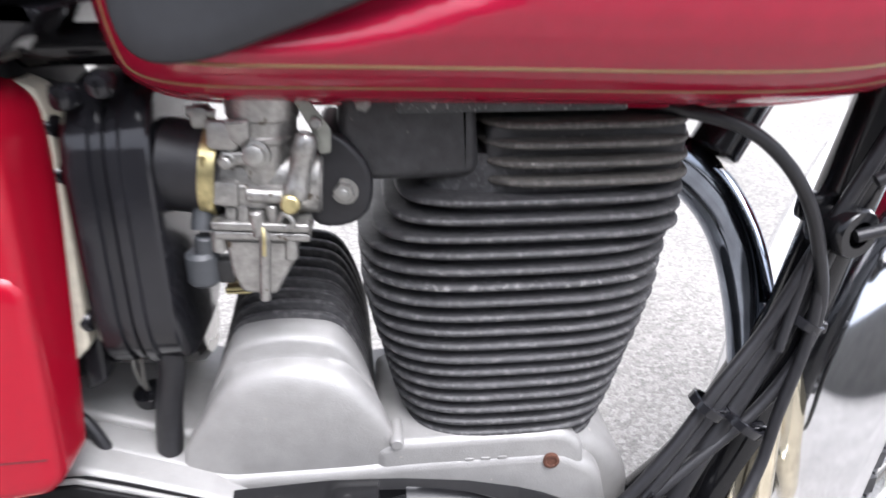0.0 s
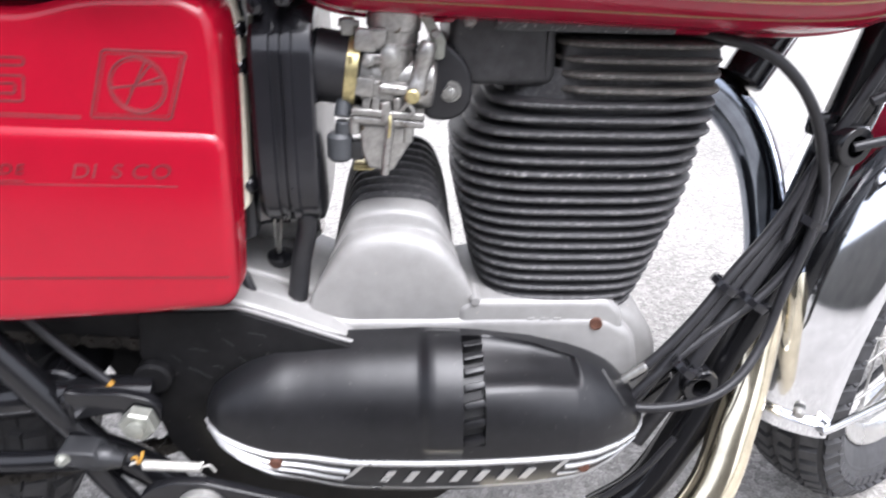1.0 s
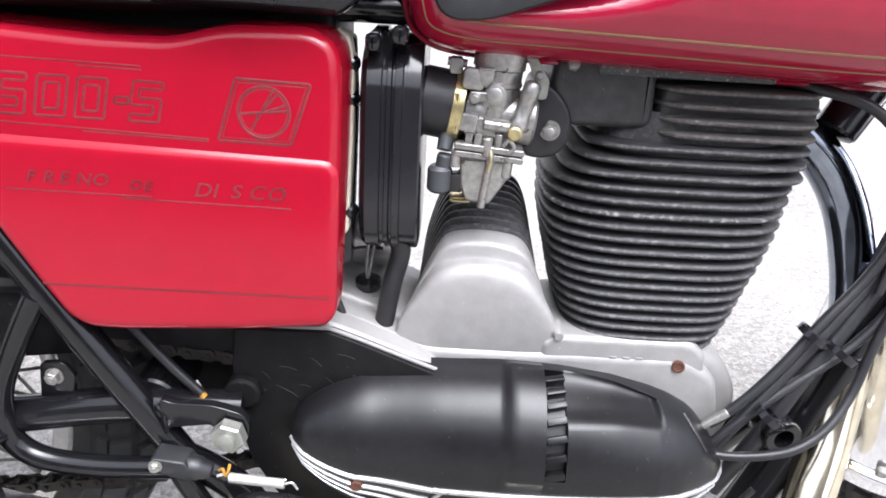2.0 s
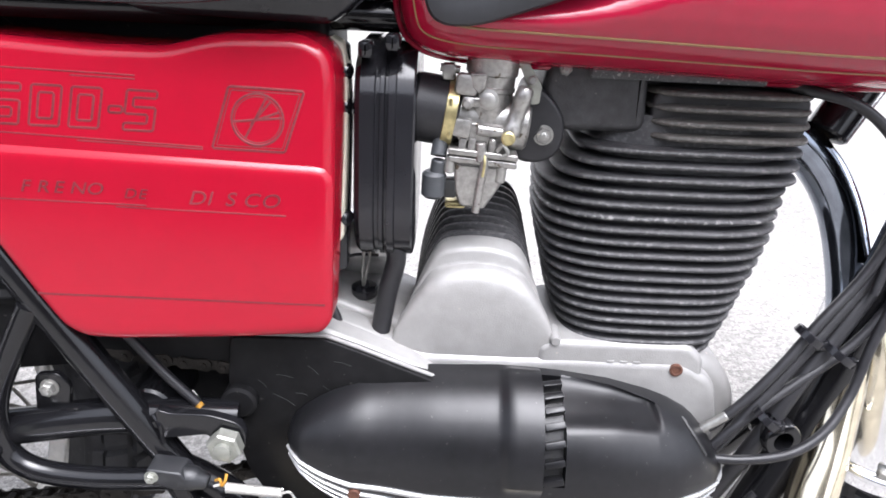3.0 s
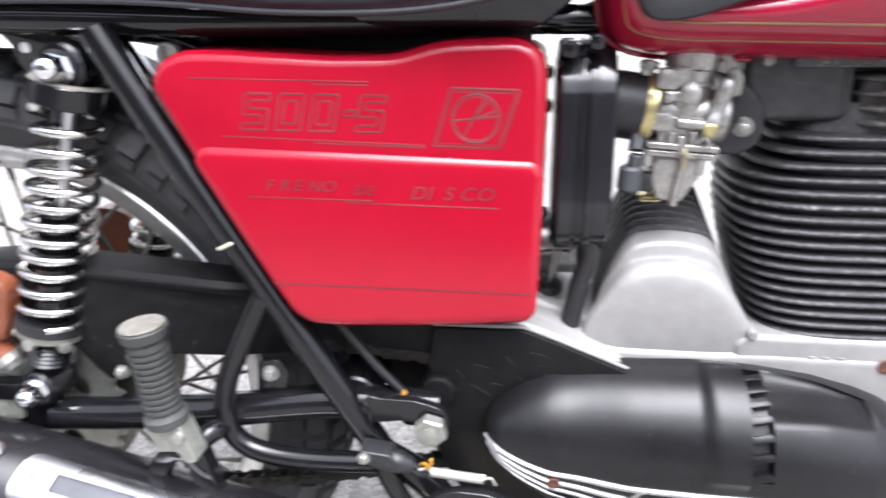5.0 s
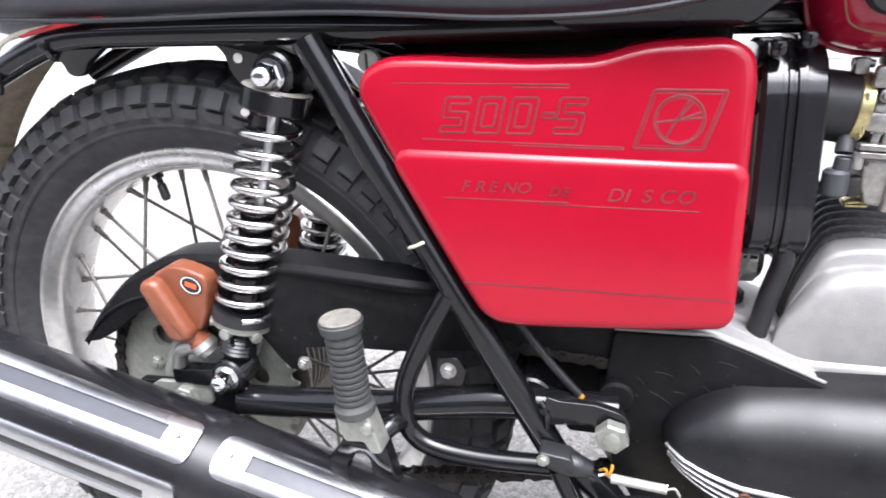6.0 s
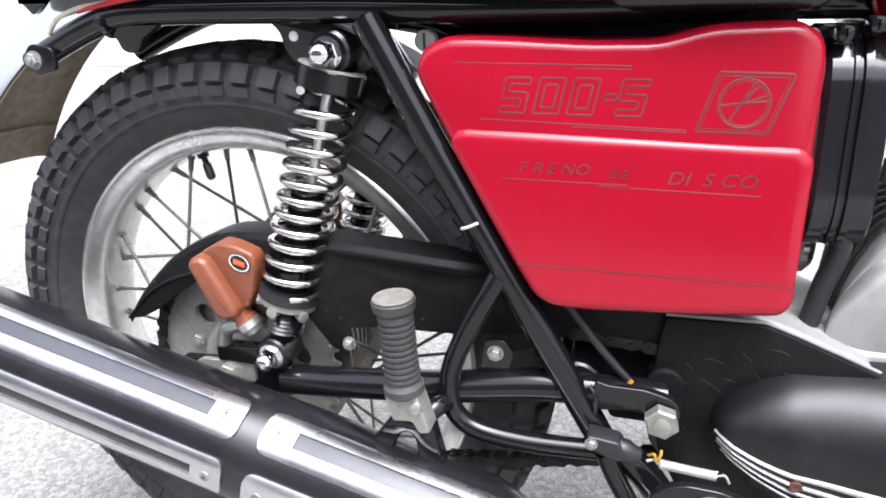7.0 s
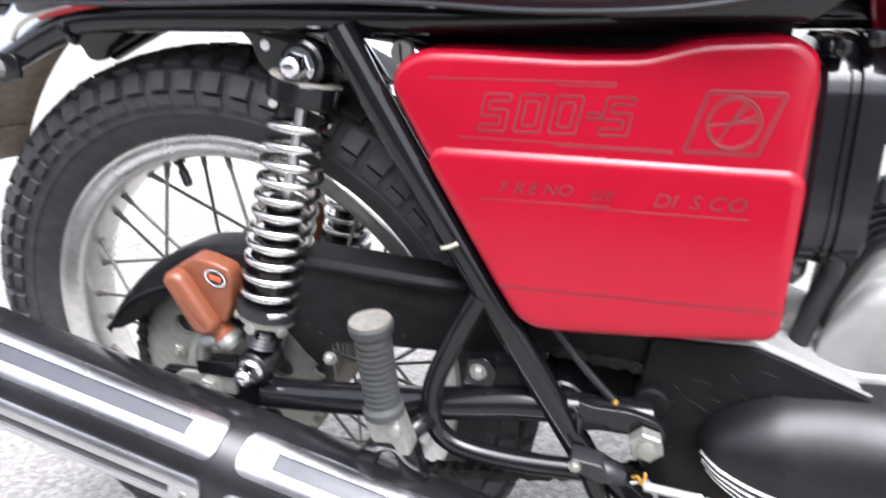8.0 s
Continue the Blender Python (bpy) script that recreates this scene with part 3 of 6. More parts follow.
swing = part("swing_arm", bm, BLACK, bike, "gloss black tubular swing arm")
bm = bmesh.new()
lathe(bm, (-0.2460, -0.0800, 0.374), (0, 1, 0), [(0, 0.012), (0.002, 0.0145), (0.158, 0.0145), (0.16, 0.012)], 28)
part("pivot_tube", bm, PLATE, swing)
bm = bmesh.new()
slab(bm, corner([(-0.404, 0.366), (-0.378, 0.366), (-0.372, 0.392), (-0.380, 0.404), (-0.398, 0.402)], 0.004), -0.0905, -0.0860, 0.001)
part("guard_tab", bm, BLACK, swing)
bm = bmesh.new()
hexhead(bm, (-0.388, -0.0905, 0.391), (0, -1, 0), 0.0058, 0.006)
part("tab_bolt", bm, STEEL, swing)
bm = bmesh.new()
slab(bm, corner([(-0.612, 0.372), (-0.668, 0.368), (-0.668, 0.352), (-0.612, 0.353)], 0.003), -0.104, -0.090, 0.0015)
part("adjuster_plate", bm, BLACK, swing)
bm = bmesh.new()
slab(bm, corner([(-0.630, 0.352), (-0.690, 0.350), (-0.702, 0.342), (-0.690, 0.330), (-0.630, 0.330)], 0.004), -0.1005, -0.096, 0.0012)
part("chain_adjuster", bm, PLATED, swing, "grey plated chain adjuster plate")
bm = bmesh.new()
hexhead(bm, (-0.658, -0.1005, 0.338), (0, -1, 0), 0.0120, 0.008)
part("axle_nut", bm, PLATED, swing)

# -- main frame tubes --

def frame_tube(name, pts, r, label="", seg=16, n=5):
    bm = bmesh.new()
    tube(bm, pts, r, seg, n)
    return part(name, bm, BLACK, bike, label)


for s in (-1, 1):
    rail = [(-0.02, 0.050, 0.070, 0.666), (-0.10, 0.056, 0.068, 0.667), (-0.16, 0.060, 0.066, 0.668), (-0.30, 0.070, 0.034, 0.6705), (-0.45, 0.072, 0.008, 0.6735), (-0.56, 0.070, 0.0, 0.677), (-0.68, 0.070, 0.0, 0.679),
            (-0.736, 0.071, 0.0, 0.677), (-0.773, 0.072, 0.0, 0.667), (-0.810, 0.072, 0.0, 0.653), (-0.846, 0.072, 0.0, 0.638)]
    frame_tube("seat_rail", [(x, s * w + c, z) for x, w, c, z in rail], 0.0112, "gloss black tubular seat rail", n=6)
    frame_tube("rear_stay", [(-0.492, s * 0.083, 0.668), (-0.442, s * 0.088, 0.578), (-0.3645, s * 0.092, 0.444), (-0.2935, s * 0.094, 0.320)], 0.0124, "gloss black diagonal frame tube", n=3)
    frame_tube("footrest_loop", [(-0.383, s * 0.097, 0.467), (-0.4075, s * 0.103, 0.420), (-0.4215, s * 0.105, 0.388), (-0.4270, s * 0.105, 0.360), (-0.4215, s * 0.105, 0.334), (-0.4000, s * 0.105, 0.3195), (-0.354, s * 0.105, 0.3145), (-0.286, s * 0.103, 0.3165)], 0.0092, "bent black footrest tube")
bm = bmesh.new()
slab(bm, corner([(-0.590, 0.669), (-0.580, 0.660), (-0.576, 0.644), (-0.556, 0.620), (-0.520, 0.618), (-0.480, 0.640), (-0.470, 0.669)], 0.005), -0.064, -0.058, 0.0012)
shock_plate = part("shock_mount_plate", bm, BLACK, bike, "black welded shock mounting plate")
# white disc stands in for the bright background seen through the hole
bm = bmesh.new()
slab(bm, circle(-0.5665, 0.6560, 0.0042, 16), -0.0652, -0.0640, 0.0003)
part("plate_hole", bm, WHITE, shock_plate)
bm = bmesh.new()
slab(bm, corner([(-0.752, 0.670), (-0.739, 0.656), (-0.736, 0.6475), (-0.727, 0.6445), (-0.717, 0.6475), (-0.713, 0.656), (-0.690, 0.670)], 0.004), -0.076, -0.068, 0.0015)
part("rail_lug", bm, BLACK, bike)
bm = bmesh.new()
slab(bm, corner([(-0.806, 0.652), (-0.832, 0.656), (-0.846, 0.640), (-0.830, 0.626), (-0.806, 0.632)], 0.006), -0.086, -0.082, 0.0012)
tab = part("fender_bracket", bm, BLACK, bike)
bm = bmesh.new()
hexhead(bm, (-0.8290, -0.086, 0.6410), (0, -1, 0), 0.0068, 0.006)
part("bracket_bolt", bm, STEEL, tab)
bm = bmesh.new()
lathe(bm, (-0.4500, -0.055, 0.6500), (0, -1, 0), [(0, 0.0088), (0.010, 0.0088), (0.0115, 0.0075), (0.0115, 0.004)], 24)
knob = part("cover_knob", bm, PLATED, bike, "round slotted cover fastener")
# black bar laid on the face paints the slot's shade
bm = bmesh.new()
block(bm, (-0.4500, -0.0668, 0.6500), (0.0022, 0.001, 0.013), 0.0003)
part("slot", bm, INK, knob)
# thin tie round the diagonal tube
bm = bmesh.new()
tube(bm, [(-0.4145, -0.0960, 0.5055), (-0.4120, -0.1010, 0.5075), (-0.4060, -0.1050, 0.5105), (-0.3985, -0.1060, 0.5145)], 0.0014, 8)
part("cable_tie", bm, CREAM, bike, "pale plastic cable tie round the frame tube")
# brake cable beside the diagonal tube
bm = bmesh.new()
tube(bm, [(-0.352, -0.078, 0.470), (-0.322, -0.082, 0.432), (-0.300, -0.084, 0.404), (-0.276, -0.086, 0.378)], 0.0038, 10)
thin_cable = part("stop_lamp_cable", bm, RUBBER, bike)
bm = bmesh.new()
rod(bm, (-0.2775, -0.0862, 0.3795), (-0.2735, -0.0866, 0.3752), 0.0032, 10)
part("cable_end", bm, YELLOW, thin_cable)

# guessed tube, added to close the bright gap ahead of the tyre
bm = bmesh.new()
rod(bm, (-0.318, -0.084, 0.366), (-0.318, 0.084, 0.366), 0.0210, 24, 0.002)
part("cross_tube", bm, BLACK, swing)

# pivot gusset
bm = bmesh.new()
poly = [(-0.302, 0.384), (-0.292, 0.3805), (-0.262, 0.3805), (-0.249, 0.3770), (-0.239, 0.3735), (-0.2335, 0.364), (-0.235, 0.352), (-0.241, 0.3435), (-0.253, 0.3400), (-0.2635, 0.3620), (-0.296, 0.3565), (-0.303, 0.3560)]
slab(bm, corner(poly, 0.004), -0.1035, -0.096, 0.0012)
gusset = part("pivot_gusset", bm, BLACK, bike, "black swing arm pivot bracket")
bm = bmesh.new()
hexhead(bm, (-0.2480, -0.1035, 0.3580), (0, -1, 0), 0.0138, 0.0125, washer=False)
part("pivot_nut", bm, PLATED, gusset, "large plated hexagon pivot nut")
bm = bmesh.new()
tube(bm, [(-0.306, -0.099, 0.376), (-0.300, -0.103, 0.368), (-0.300, -0.103, 0.352)], 0.0022, 8)
part("weld_bead", bm, BLACK, gusset)
# made-up dark plate, added to hide bright ground behind the pivot
bm = bmesh.new()
slab(bm, corner([(-0.370, 0.456), (-0.225, 0.456), (-0.225, 0.300), (-0.290, 0.300), (-0.302, 0.345), (-0.318, 0.366), (-0.332, 0.392), (-0.350, 0.430)], 0.006), -0.030, 0.030, 0.002)
part("engine_rear_plate", bm, PLATE, bike, "black plate added to close the bright gap behind the pivot")
# lower frame tube going down from the gusset
frame_tube("lower_frame_tube", [(-0.300, -0.094, 0.322), (-0.262, -0.092, 0.296), (-0.238, -0.090, 0.262), (-0.215, -0.085, 0.205), (-0.14, -0.080, 0.165), (0.05, -0.076, 0.160), (0.150, -0.062, 0.200)], 0.0135)
frame_tube("lower_frame_tube", [(-0.300, 0.094, 0.322), (-0.262, 0.092, 0.296), (-0.238, 0.090, 0.262), (-0.215, 0.085, 0.205), (-0.14, 0.080, 0.165), (0.05, 0.076, 0.160), (0.150, 0.062, 0.200)], 0.0135)
# cross-member and boxed area between the frame halves, under the cover
# top and front end extended to hide bright background in the camera's view
bm = bmesh.new()
slab(bm, corner([(-0.430, 0.674), (-0.176, 0.672), (-0.176, 0.470), (-0.355, 0.470)], 0.012), -0.020, 0.070, 0.006)
part("battery_box", bm, PLATE, bike, "black battery and tool box behind the cover")


# -- shock absorbers --
def shock(side):
    s = side
    T, B = Vector((-0.527, s * 0.068, 0.643)), Vector((-0.6055, s * 0.088, 0.3655))
    ax = (B - T).normalized()
    L = (B - T).length
    out = Vector((0, s, 0))
    bm = bmesh.new()
    lathe(bm, T + ax * (L * 0.40), ax, [(0, 0.012), (0.002, 0.0150), (0.010, 0.0160), (L * 0.39, 0.0165), (L * 0.40, 0.0150)], 28)
    lathe(bm, T + ax * (L * 0.795), ax, [(i * 0.0022, 0.0205 if i % 2 else 0.0185) for i in range(17)] + [(0.040, 0.015), (0.046, 0.012)], 28)
    lathe(bm, B - out * 0.016, out, [(0, 0.016), (0.002, 0.0178), (0.030, 0.0178), (0.032, 0.016)], 26)
    body = part("shock_absorber", bm, BLACK, bike, "chrome coil-spring shock absorber with a tan reservoir")
    bm = bmesh.new()
    rod(bm, T + ax * 0.030, T + ax * (L * 0.41), 0.0046, 16)
    part("damper_rod", bm, BRUSHED, body)
    bm = bmesh.new()
    lathe(bm, T - out * 0.016, out, [(0, 0.016), (0.002, 0.0185), (0.028, 0.0185), (0.030, 0.016)], 26)
    lathe(bm, T + ax * 0.012, ax, [(0, 0.012), (0.0005, 0.0280), (0.0022, 0.0296), (0.0175, 0.0298), (0.0190, 0.0285), (0.0200, 0.020)], 40)
    part("upper_seat", bm, BLACK, body)
    bm = bmesh.new()
    lathe(bm, T + ax * 0.0116, ax, [(0.0004, 0.0190), (0.0002, 0.0265), (0.0006, 0.0282), (0.0016, 0.0291)], 40, caps=(False, False))
    part("rubber_washer", bm, CREAMGREY, body, "dirty grey rubber washer")
    # coil
    a0, a1 = 0.0360, L * 0.765
    turns = 11.8
    pts = []
    u = ax.orthogonal().normalized()
    w = ax.cross(u)
    n = int(turns * 22)
    for i in range(n + 1):
        t = i / n
        th = 2 * math.pi * turns * t
        r = 0.0238 + 0.0028 * t
        ease = t + 0.010 * math.sin(2 * math.pi * t)
        pts.append(T + ax * (a0 + (a1 - a0) * ease) + (u * math.cos(th) + w * math.sin(th)) * r)
    bm = bmesh.new()
    tube(bm, pts, 0.0036, 12, 1)
    part("coil_spring", bm, SPRINGCHROME, body, "bright chrome coil spring", angle=60)
    bm = bmesh.new()
    lathe(bm, T + ax * (L * 0.757), ax, [(0, 0.020), (0.0005, 0.0292), (0.0095, 0.0300), (0.0105, 0.028)], 40)
    part("lower_seat", bm, RUBBER, body)
    bm = bmesh.new()
    lathe(bm, T + ax * (L * 0.792), ax, [(0, 0.020), (0.0003, 0.0282), (0.006, 0.0282), (0.0065, 0.022)], 40)
    for k in range(6):
        a = 2 * math.pi * k / 6 + 0.3
        c = T + ax * (L * 0.792 + 0.0085) + (u * math.cos(a) + w * math.sin(a)) * 0.0265
        lathe(bm, c, (u * math.cos(a) + w * math.sin(a)), [(-0.004, 0.0055), (0.003, 0.0055), (0.0034, 0.0045)], 8)
    part("preload_ring", bm, PLATED, body, "plated castellated preload ring")
    for p, r in ((T, 0.0125), (B, 0.0120)):
        bm = bmesh.new()
        hexhead(bm, p + out * 0.015, out, r * 0.86, 0.0135, dome=True)
        part("dome_nut", bm, CHROME, body, "chrome domed nut")
    # reservoir
    mid_x, mid_z, fit = -0.6440, 0.4400, 0.83

    def shrunk(bm):
        for v in bm.verts:
            v.co.x = mid_x + 0.002 + (v.co.x - mid_x) * fit
            v.co.z = mid_z - 0.001 + (v.co.z - mid_z) * fit
        return bm

    bm = bmesh.new()
    panel = corner([(-0.6760, 0.4740), (-0.6520, 0.4870), (-0.6290, 0.4850), (-0.6080, 0.4770), (-0.6050, 0.4670), (-0.6130, 0.4300), (-0.6250, 0.4080), (-0.6450, 0.4100)], 0.006, 4)
    slab(bm, panel, s * 0.1035, s * 0.080, 0.004, 4)
    bottle = corner([(-0.6860, 0.4620), (-0.6800, 0.4715), (-0.6690, 0.4740), (-0.6600, 0.4700), (-0.6290, 0.4130), (-0.6300, 0.4035), (-0.6430, 0.3965), (-0.6555, 0.3995), (-0.6610, 0.4060)], 0.006, 4)
    slab(bm, bottle, s * 0.1170, s * 0.080, 0.0085, 6)
    n0, n1 = Vector((-0.6430, s * 0.098, 0.4060)), Vector((-0.6290, s * 0.097, 0.3860))
    lathe(bm, n0, n1 - n0, [(0, 0.0150), (0.008, 0.0120), (0.012, 0.0108), (0.015, 0.0108), (0.016, 0.0125), (0.020, 0.0125)], 28)
    res = part("reservoir", shrunk(bm), BROWN, body, "tan brown plastic damper reservoir")
    bm = bmesh.new()
    lathe(bm, n1 + (n1 - n0).normalized() * -0.005, n1 - n0, [(0, 0.0125), (0.001, 0.0138), (0.009, 0.0138), (0.011, 0.012), (0.016, 0.010)], 28)
    tube(bm, [n1 + Vector((-0.004, 0, 0.004)), n1 + Vector((-0.016, 0.004 * s, -0.001)), n1 + Vector((-0.030, 0.004 * s, -0.008)), n1 + Vector((-0.036, 0.004 * s, -0.026))], 0.0085, 14)
    part("reservoir_fitting", shrunk(bm), STEEL, res, "silver screw fitting below the reservoir")
    if s < 0:
        # oval badge
        def oval(rx, rz, y, n=40):
            t = radians(-20)
            return [(-0.6245 + rx * math.cos(a) * math.cos(t) - rz * math.sin(a) * math.sin(t), 0.4660 + rx * math.cos(a) * math.sin(t) + rz * math.sin(a) * math.cos(t)) for a in (2 * math.pi * k / n for k in range(n))]
        bm = bmesh.new()
        slab(bm, oval(0.0138, 0.0108, 0), -0.1046, -0.1030, 0.0003, 1)
        badge = part("badge", shrunk(bm), INK, res, "black oval sticker with a chequered rim and orange centre")
        bm = bmesh.new()
        for k in range(44):
            a = 2 * math.pi * k / 44
            if k % 2:
                t = radians(-20)
                ca, sa = math.cos(a), math.sin(a)
                px = -0.6245 + 0.0121 * ca * math.cos(t) - 0.0091 * sa * math.sin(t)
                pz = 0.4660 + 0.0121 * ca * math.sin(t) + 0.0091 * sa * math.cos(t)
                block(bm, (px, -0.1047, pz), (0.0013, 0.0004, 0.0024), 0.0001, Matrix.Rotation(-a, 3, "Y"))
        part("badge_rim", shrunk(bm), WHITE, res)
        bm = bmesh.new()
        block(bm, (-0.6245, -0.1048, 0.4660), (0.0140, 0.0005, 0.0058), 0.0002, Matrix.Rotation(radians(16), 3, "Y"))
        part("badge_centre", shrunk(bm), ORANGE, res)
        # raised unreadable script along the bottle
        bm = bmesh.new()
        d0, d1 = Vector((-0.6715, -0.1166, 0.4530)), Vector((-0.6490, -0.1166, 0.4130))
        for k in range(9):
            c = d0.lerp(d1, k / 8)
            block(bm, c, (0.0048, 0.0012, 0.0022 if k % 3 else 0.0030), 0.0005, Matrix.Rotation(radians(30), 3, "Y"))
        part("raised_script", shrunk(bm), BROWN, res)


for s in (-1, 1):
    shock(s)

# -- side cover --
def cover_outline():
    return [(-0.4505, 0.628), (-0.4455, 0.6452), (-0.4275, 0.6545), (-0.398, 0.6540), (-0.319, 0.6490), (-0.272, 0.6490), (-0.246, 0.6562), (-0.231, 0.6582), (-0.183, 0.6590), (-0.1665, 0.6480),
            (-0.1640, 0.6300), (-0.1645, 0.573), (-0.1660, 0.482), (-0.1665, 0.460), (-0.1720, 0.4522), (-0.228, 0.4495), (-0.316, 0.4482), (-0.3400, 0.4500), (-0.3530, 0.4580), (-0.3695, 0.4830), (-0.4290, 0.588)]


def set_out(x, y, z):
    """The cover stands further out towards the rear wheel and at its foot."""
    return x, y + 0.0150 + 0.085 * (x + 0.167) + 0.135 * (z - 0.640), z


def bend_to_cover(bm):
    for v in bm.verts:
        v.co = set_out(*v.co)
    return bm


bm = bmesh.new()
slab(bm, corner(cover_outline(), 0.010, 4), -0.0850, -0.028, 0.0085, 6)
for v in bm.verts:
    # the rim behind runs closer to the face at the foot
    if v.co.y > -0.030:
        v.co.y -= 0.15 * (0.640 - v.co.z)
low = [(-0.4270, 0.5870), (-0.1650, 0.5735), (-0.1668, 0.4825), (-0.1675, 0.4622), (-0.1735, 0.4548), (-0.2280, 0.4520), (-0.3150, 0.4508), (-0.3385, 0.4525), (-0.3515, 0.4605), (-0.3675, 0.4850)]
P = corner(inset(low, 0.0085), 0.004, 3)
loops(bm, [[(x, y, z) for x, z in inset(P, d - 0.0085)] for y, d in ((-0.0884, 0.0085), (-0.0883, 0.0062), (-0.0879, 0.0036), (-0.0871, 0.0016), (-0.0860, 0.0002), (-0.0849, -0.0008), (-0.0820, 0.0080))])
cover = part("side_cover", bend_to_cover(bm), RED, bike, "glossy red moulded side cover with faded dark lettering", angle=50)
# thin dark red strip paints the shade of the cover's lower crease
bm = bmesh.new()
slab(bm, [(-0.3655, 0.4857), (-0.1700, 0.4773), (-0.1700, 0.4762), (-0.3650, 0.4844)], -0.0886, -0.087, 0)
part("dirt_groove", bend_to_cover(bm), DARKRED, cover)
bm = bmesh.new()
slab(bm, corner([(-0.1760, 0.655), (-0.1660, 0.650), (-0.1622, 0.630), (-0.1626, 0.575), (-0.1650, 0.505), (-0.1750, 0.496)], 0.003), -0.0340, -0.016, 0.002)
part("edge_seal", bend_to_cover(bm), CREAM, cover, "cream coloured rim behind the cover")
bm = bmesh.new()
slab(bm, corner([(-0.1760, 0.652), (-0.1640, 0.648), (-0.1615, 0.60), (-0.1640, 0.475), (-0.1760, 0.470)], 0.003), -0.022, -0.008, 0.002)
for z in (0.630, 0.605, 0.520):
    lathe(bm, (-0.1655, -0.028, z), (0.8, -0.6, 0), [(0, 0.006), (0.004, 0.006), (0.006, 0.004)], 14)
part("backing_plate", bend_to_cover(bm), PLASTIC, cover)


def drawn_line(name, pts, r, y, parent, closed=True, label=""):
    """A thin line laid on the cover through (x, z) points."""
    bm = bmesh.new()
    if closed:
        pts = list(pts) + [pts[0]]
    fine = []
    for (x0, z0), (x1, z1) in zip(pts, pts[1:]):
        # points close to each corner keep the line's width there
        k = min(0.3, r / max(math.hypot(x1 - x0, z1 - z0), 1e-6))
        fine += [(x0 + (x1 - x0) * t, y, z0 + (z1 - z0) * t) for t in (k, 1 - k)]
    tube(bm, fine + fine[:1] if closed else fine, r, 6, 1)
    for v in bm.verts:
        v.co.y = -0.0850 + (v.co.y - y) * 0.3
    return part(name, bend_to_cover(bm), DECAL, parent, label)


# outlined block figures: strokes of width q in a cell of w by h
def block_figure(kind, w, h, q):
    m = h / 2
    if kind == "-":
        return [[(0.15 * w, m - q * 0.45), (0.85 * w, m - q * 0.45), (0.85 * w, m + q * 0.45), (0.15 * w, m + q * 0.45)]]
    if kind == "0":
        return [[(0, 0), (w, 0), (w, h), (0, h)], [(q, q), (w - q, q), (w - q, h - q), (q, h - q)]]
    return [[(0, 0), (w, 0), (w, m + q / 2), (q, m + q / 2), (q, h - q), (w, h - q), (w, h), (0, h), (0, m - q / 2), (w - q, m - q / 2), (w - q, q), (0, q)]]


for kind, x0, w in (("5", -0.3845, 0.0190), ("0", -0.3590, 0.0185), ("0", -0.3345, 0.0185), ("-", -0.3125, 0.0120), ("S", -0.3005, 0.0190)):
    z0 = 0.5990 - 0.030 * (x0 + 0.3845)
    for poly in block_figure(kind, w, 0.0255, 0.0046):
        drawn_line("lettering", [(x0 + x + 0.20 * z, z0 + z - 0.03 * x) for x, z in poly], 0.0009, -0.0846, cover, label="dark outlined block figure")


def on_cover(x, z, y):
    """Letters stand upright in the x, z plane and face the viewer."""
    return Matrix.Translation((x, y, z)) @ Matrix.Rotation(radians(90), 4, "X") @ Matrix.Rotation(radians(-2.4), 4, "Z")


def spaced(text, x, z, size, step):
    for i, ch in enumerate(text):
        ob = lettering("lettering", ch, DECAL, cover, size, on_cover(x + i * step, z - 0.030 * i * step, -0.0885), 0.25, 0, 1.15)
        for v in ob.data.vertices:
            v.co = set_out(*v.co)


spaced("FRENO", -0.3680, 0.5560, 0.0115, 0.0104)
spaced("DE", -0.3025, 0.5525, 0.0095, 0.0092)
spaced("DISCO", -0.2610, 0.5490, 0.0135, 0.0120)
for a, b, y in (((-0.420, 0.6355), (-0.290, 0.6310), -0.0849), ((-0.330, 0.6300), (-0.290, 0.6287), -0.0849), ((-0.398, 0.5945), (-0.250, 0.5865), -0.0849), ((-0.330, 0.5890), (-0.250, 0.5850), -0.0849),
                ((-0.381, 0.5510), (-0.288, 0.5475), -0.0883), ((-0.308, 0.5465), (-0.196, 0.5415), -0.0883)):
    bm = bmesh.new()
    rot = Matrix.Rotation(math.atan2(a[1] - b[1], b[0] - a[0]), 3, "Y")
    block(bm, ((a[0] + b[0]) / 2, y, (a[1] + b[1]) / 2), (math.hypot(b[0] - a[0], b[1] - a[1]), 0.0006, 0.0009), 0.0002, rot)
    part("decor_line", bend_to_cover(bm), DECAL, cover)
em = [(-0.2315, 0.6260), (-0.1830, 0.6240), (-0.1965, 0.5840), (-0.2440, 0.5860)]
emblem = drawn_line("emblem", em, 0.0010, -0.0845, cover, label="dark outlined emblem of a slanted square and ring")
drawn_line("emblem_edge", inset(em, 0.0022), 0.0004, -0.0848, emblem)
drawn_line("emblem_ring", circle(-0.2137, 0.6050, 0.0168, 36), 0.0009, -0.0848, emblem)
drawn_line("emblem_ring", circle(-0.2137, 0.6050, 0.0150, 36), 0.0004, -0.0848, emblem)
for a, b in (((-0.231, 0.6035), (-0.197, 0.6065)), ((-0.2225, 0.5925), (-0.207, 0.6205)), ((-0.2190, 0.6010), (-0.204, 0.6180)), ((-0.214, 0.6050), (-0.1985, 0.6105))):
    drawn_line("emblem_stroke", [a, b], 0.0009, -0.0846, emblem, closed=False)

# -- seat and tank --
bm = bmesh.new()
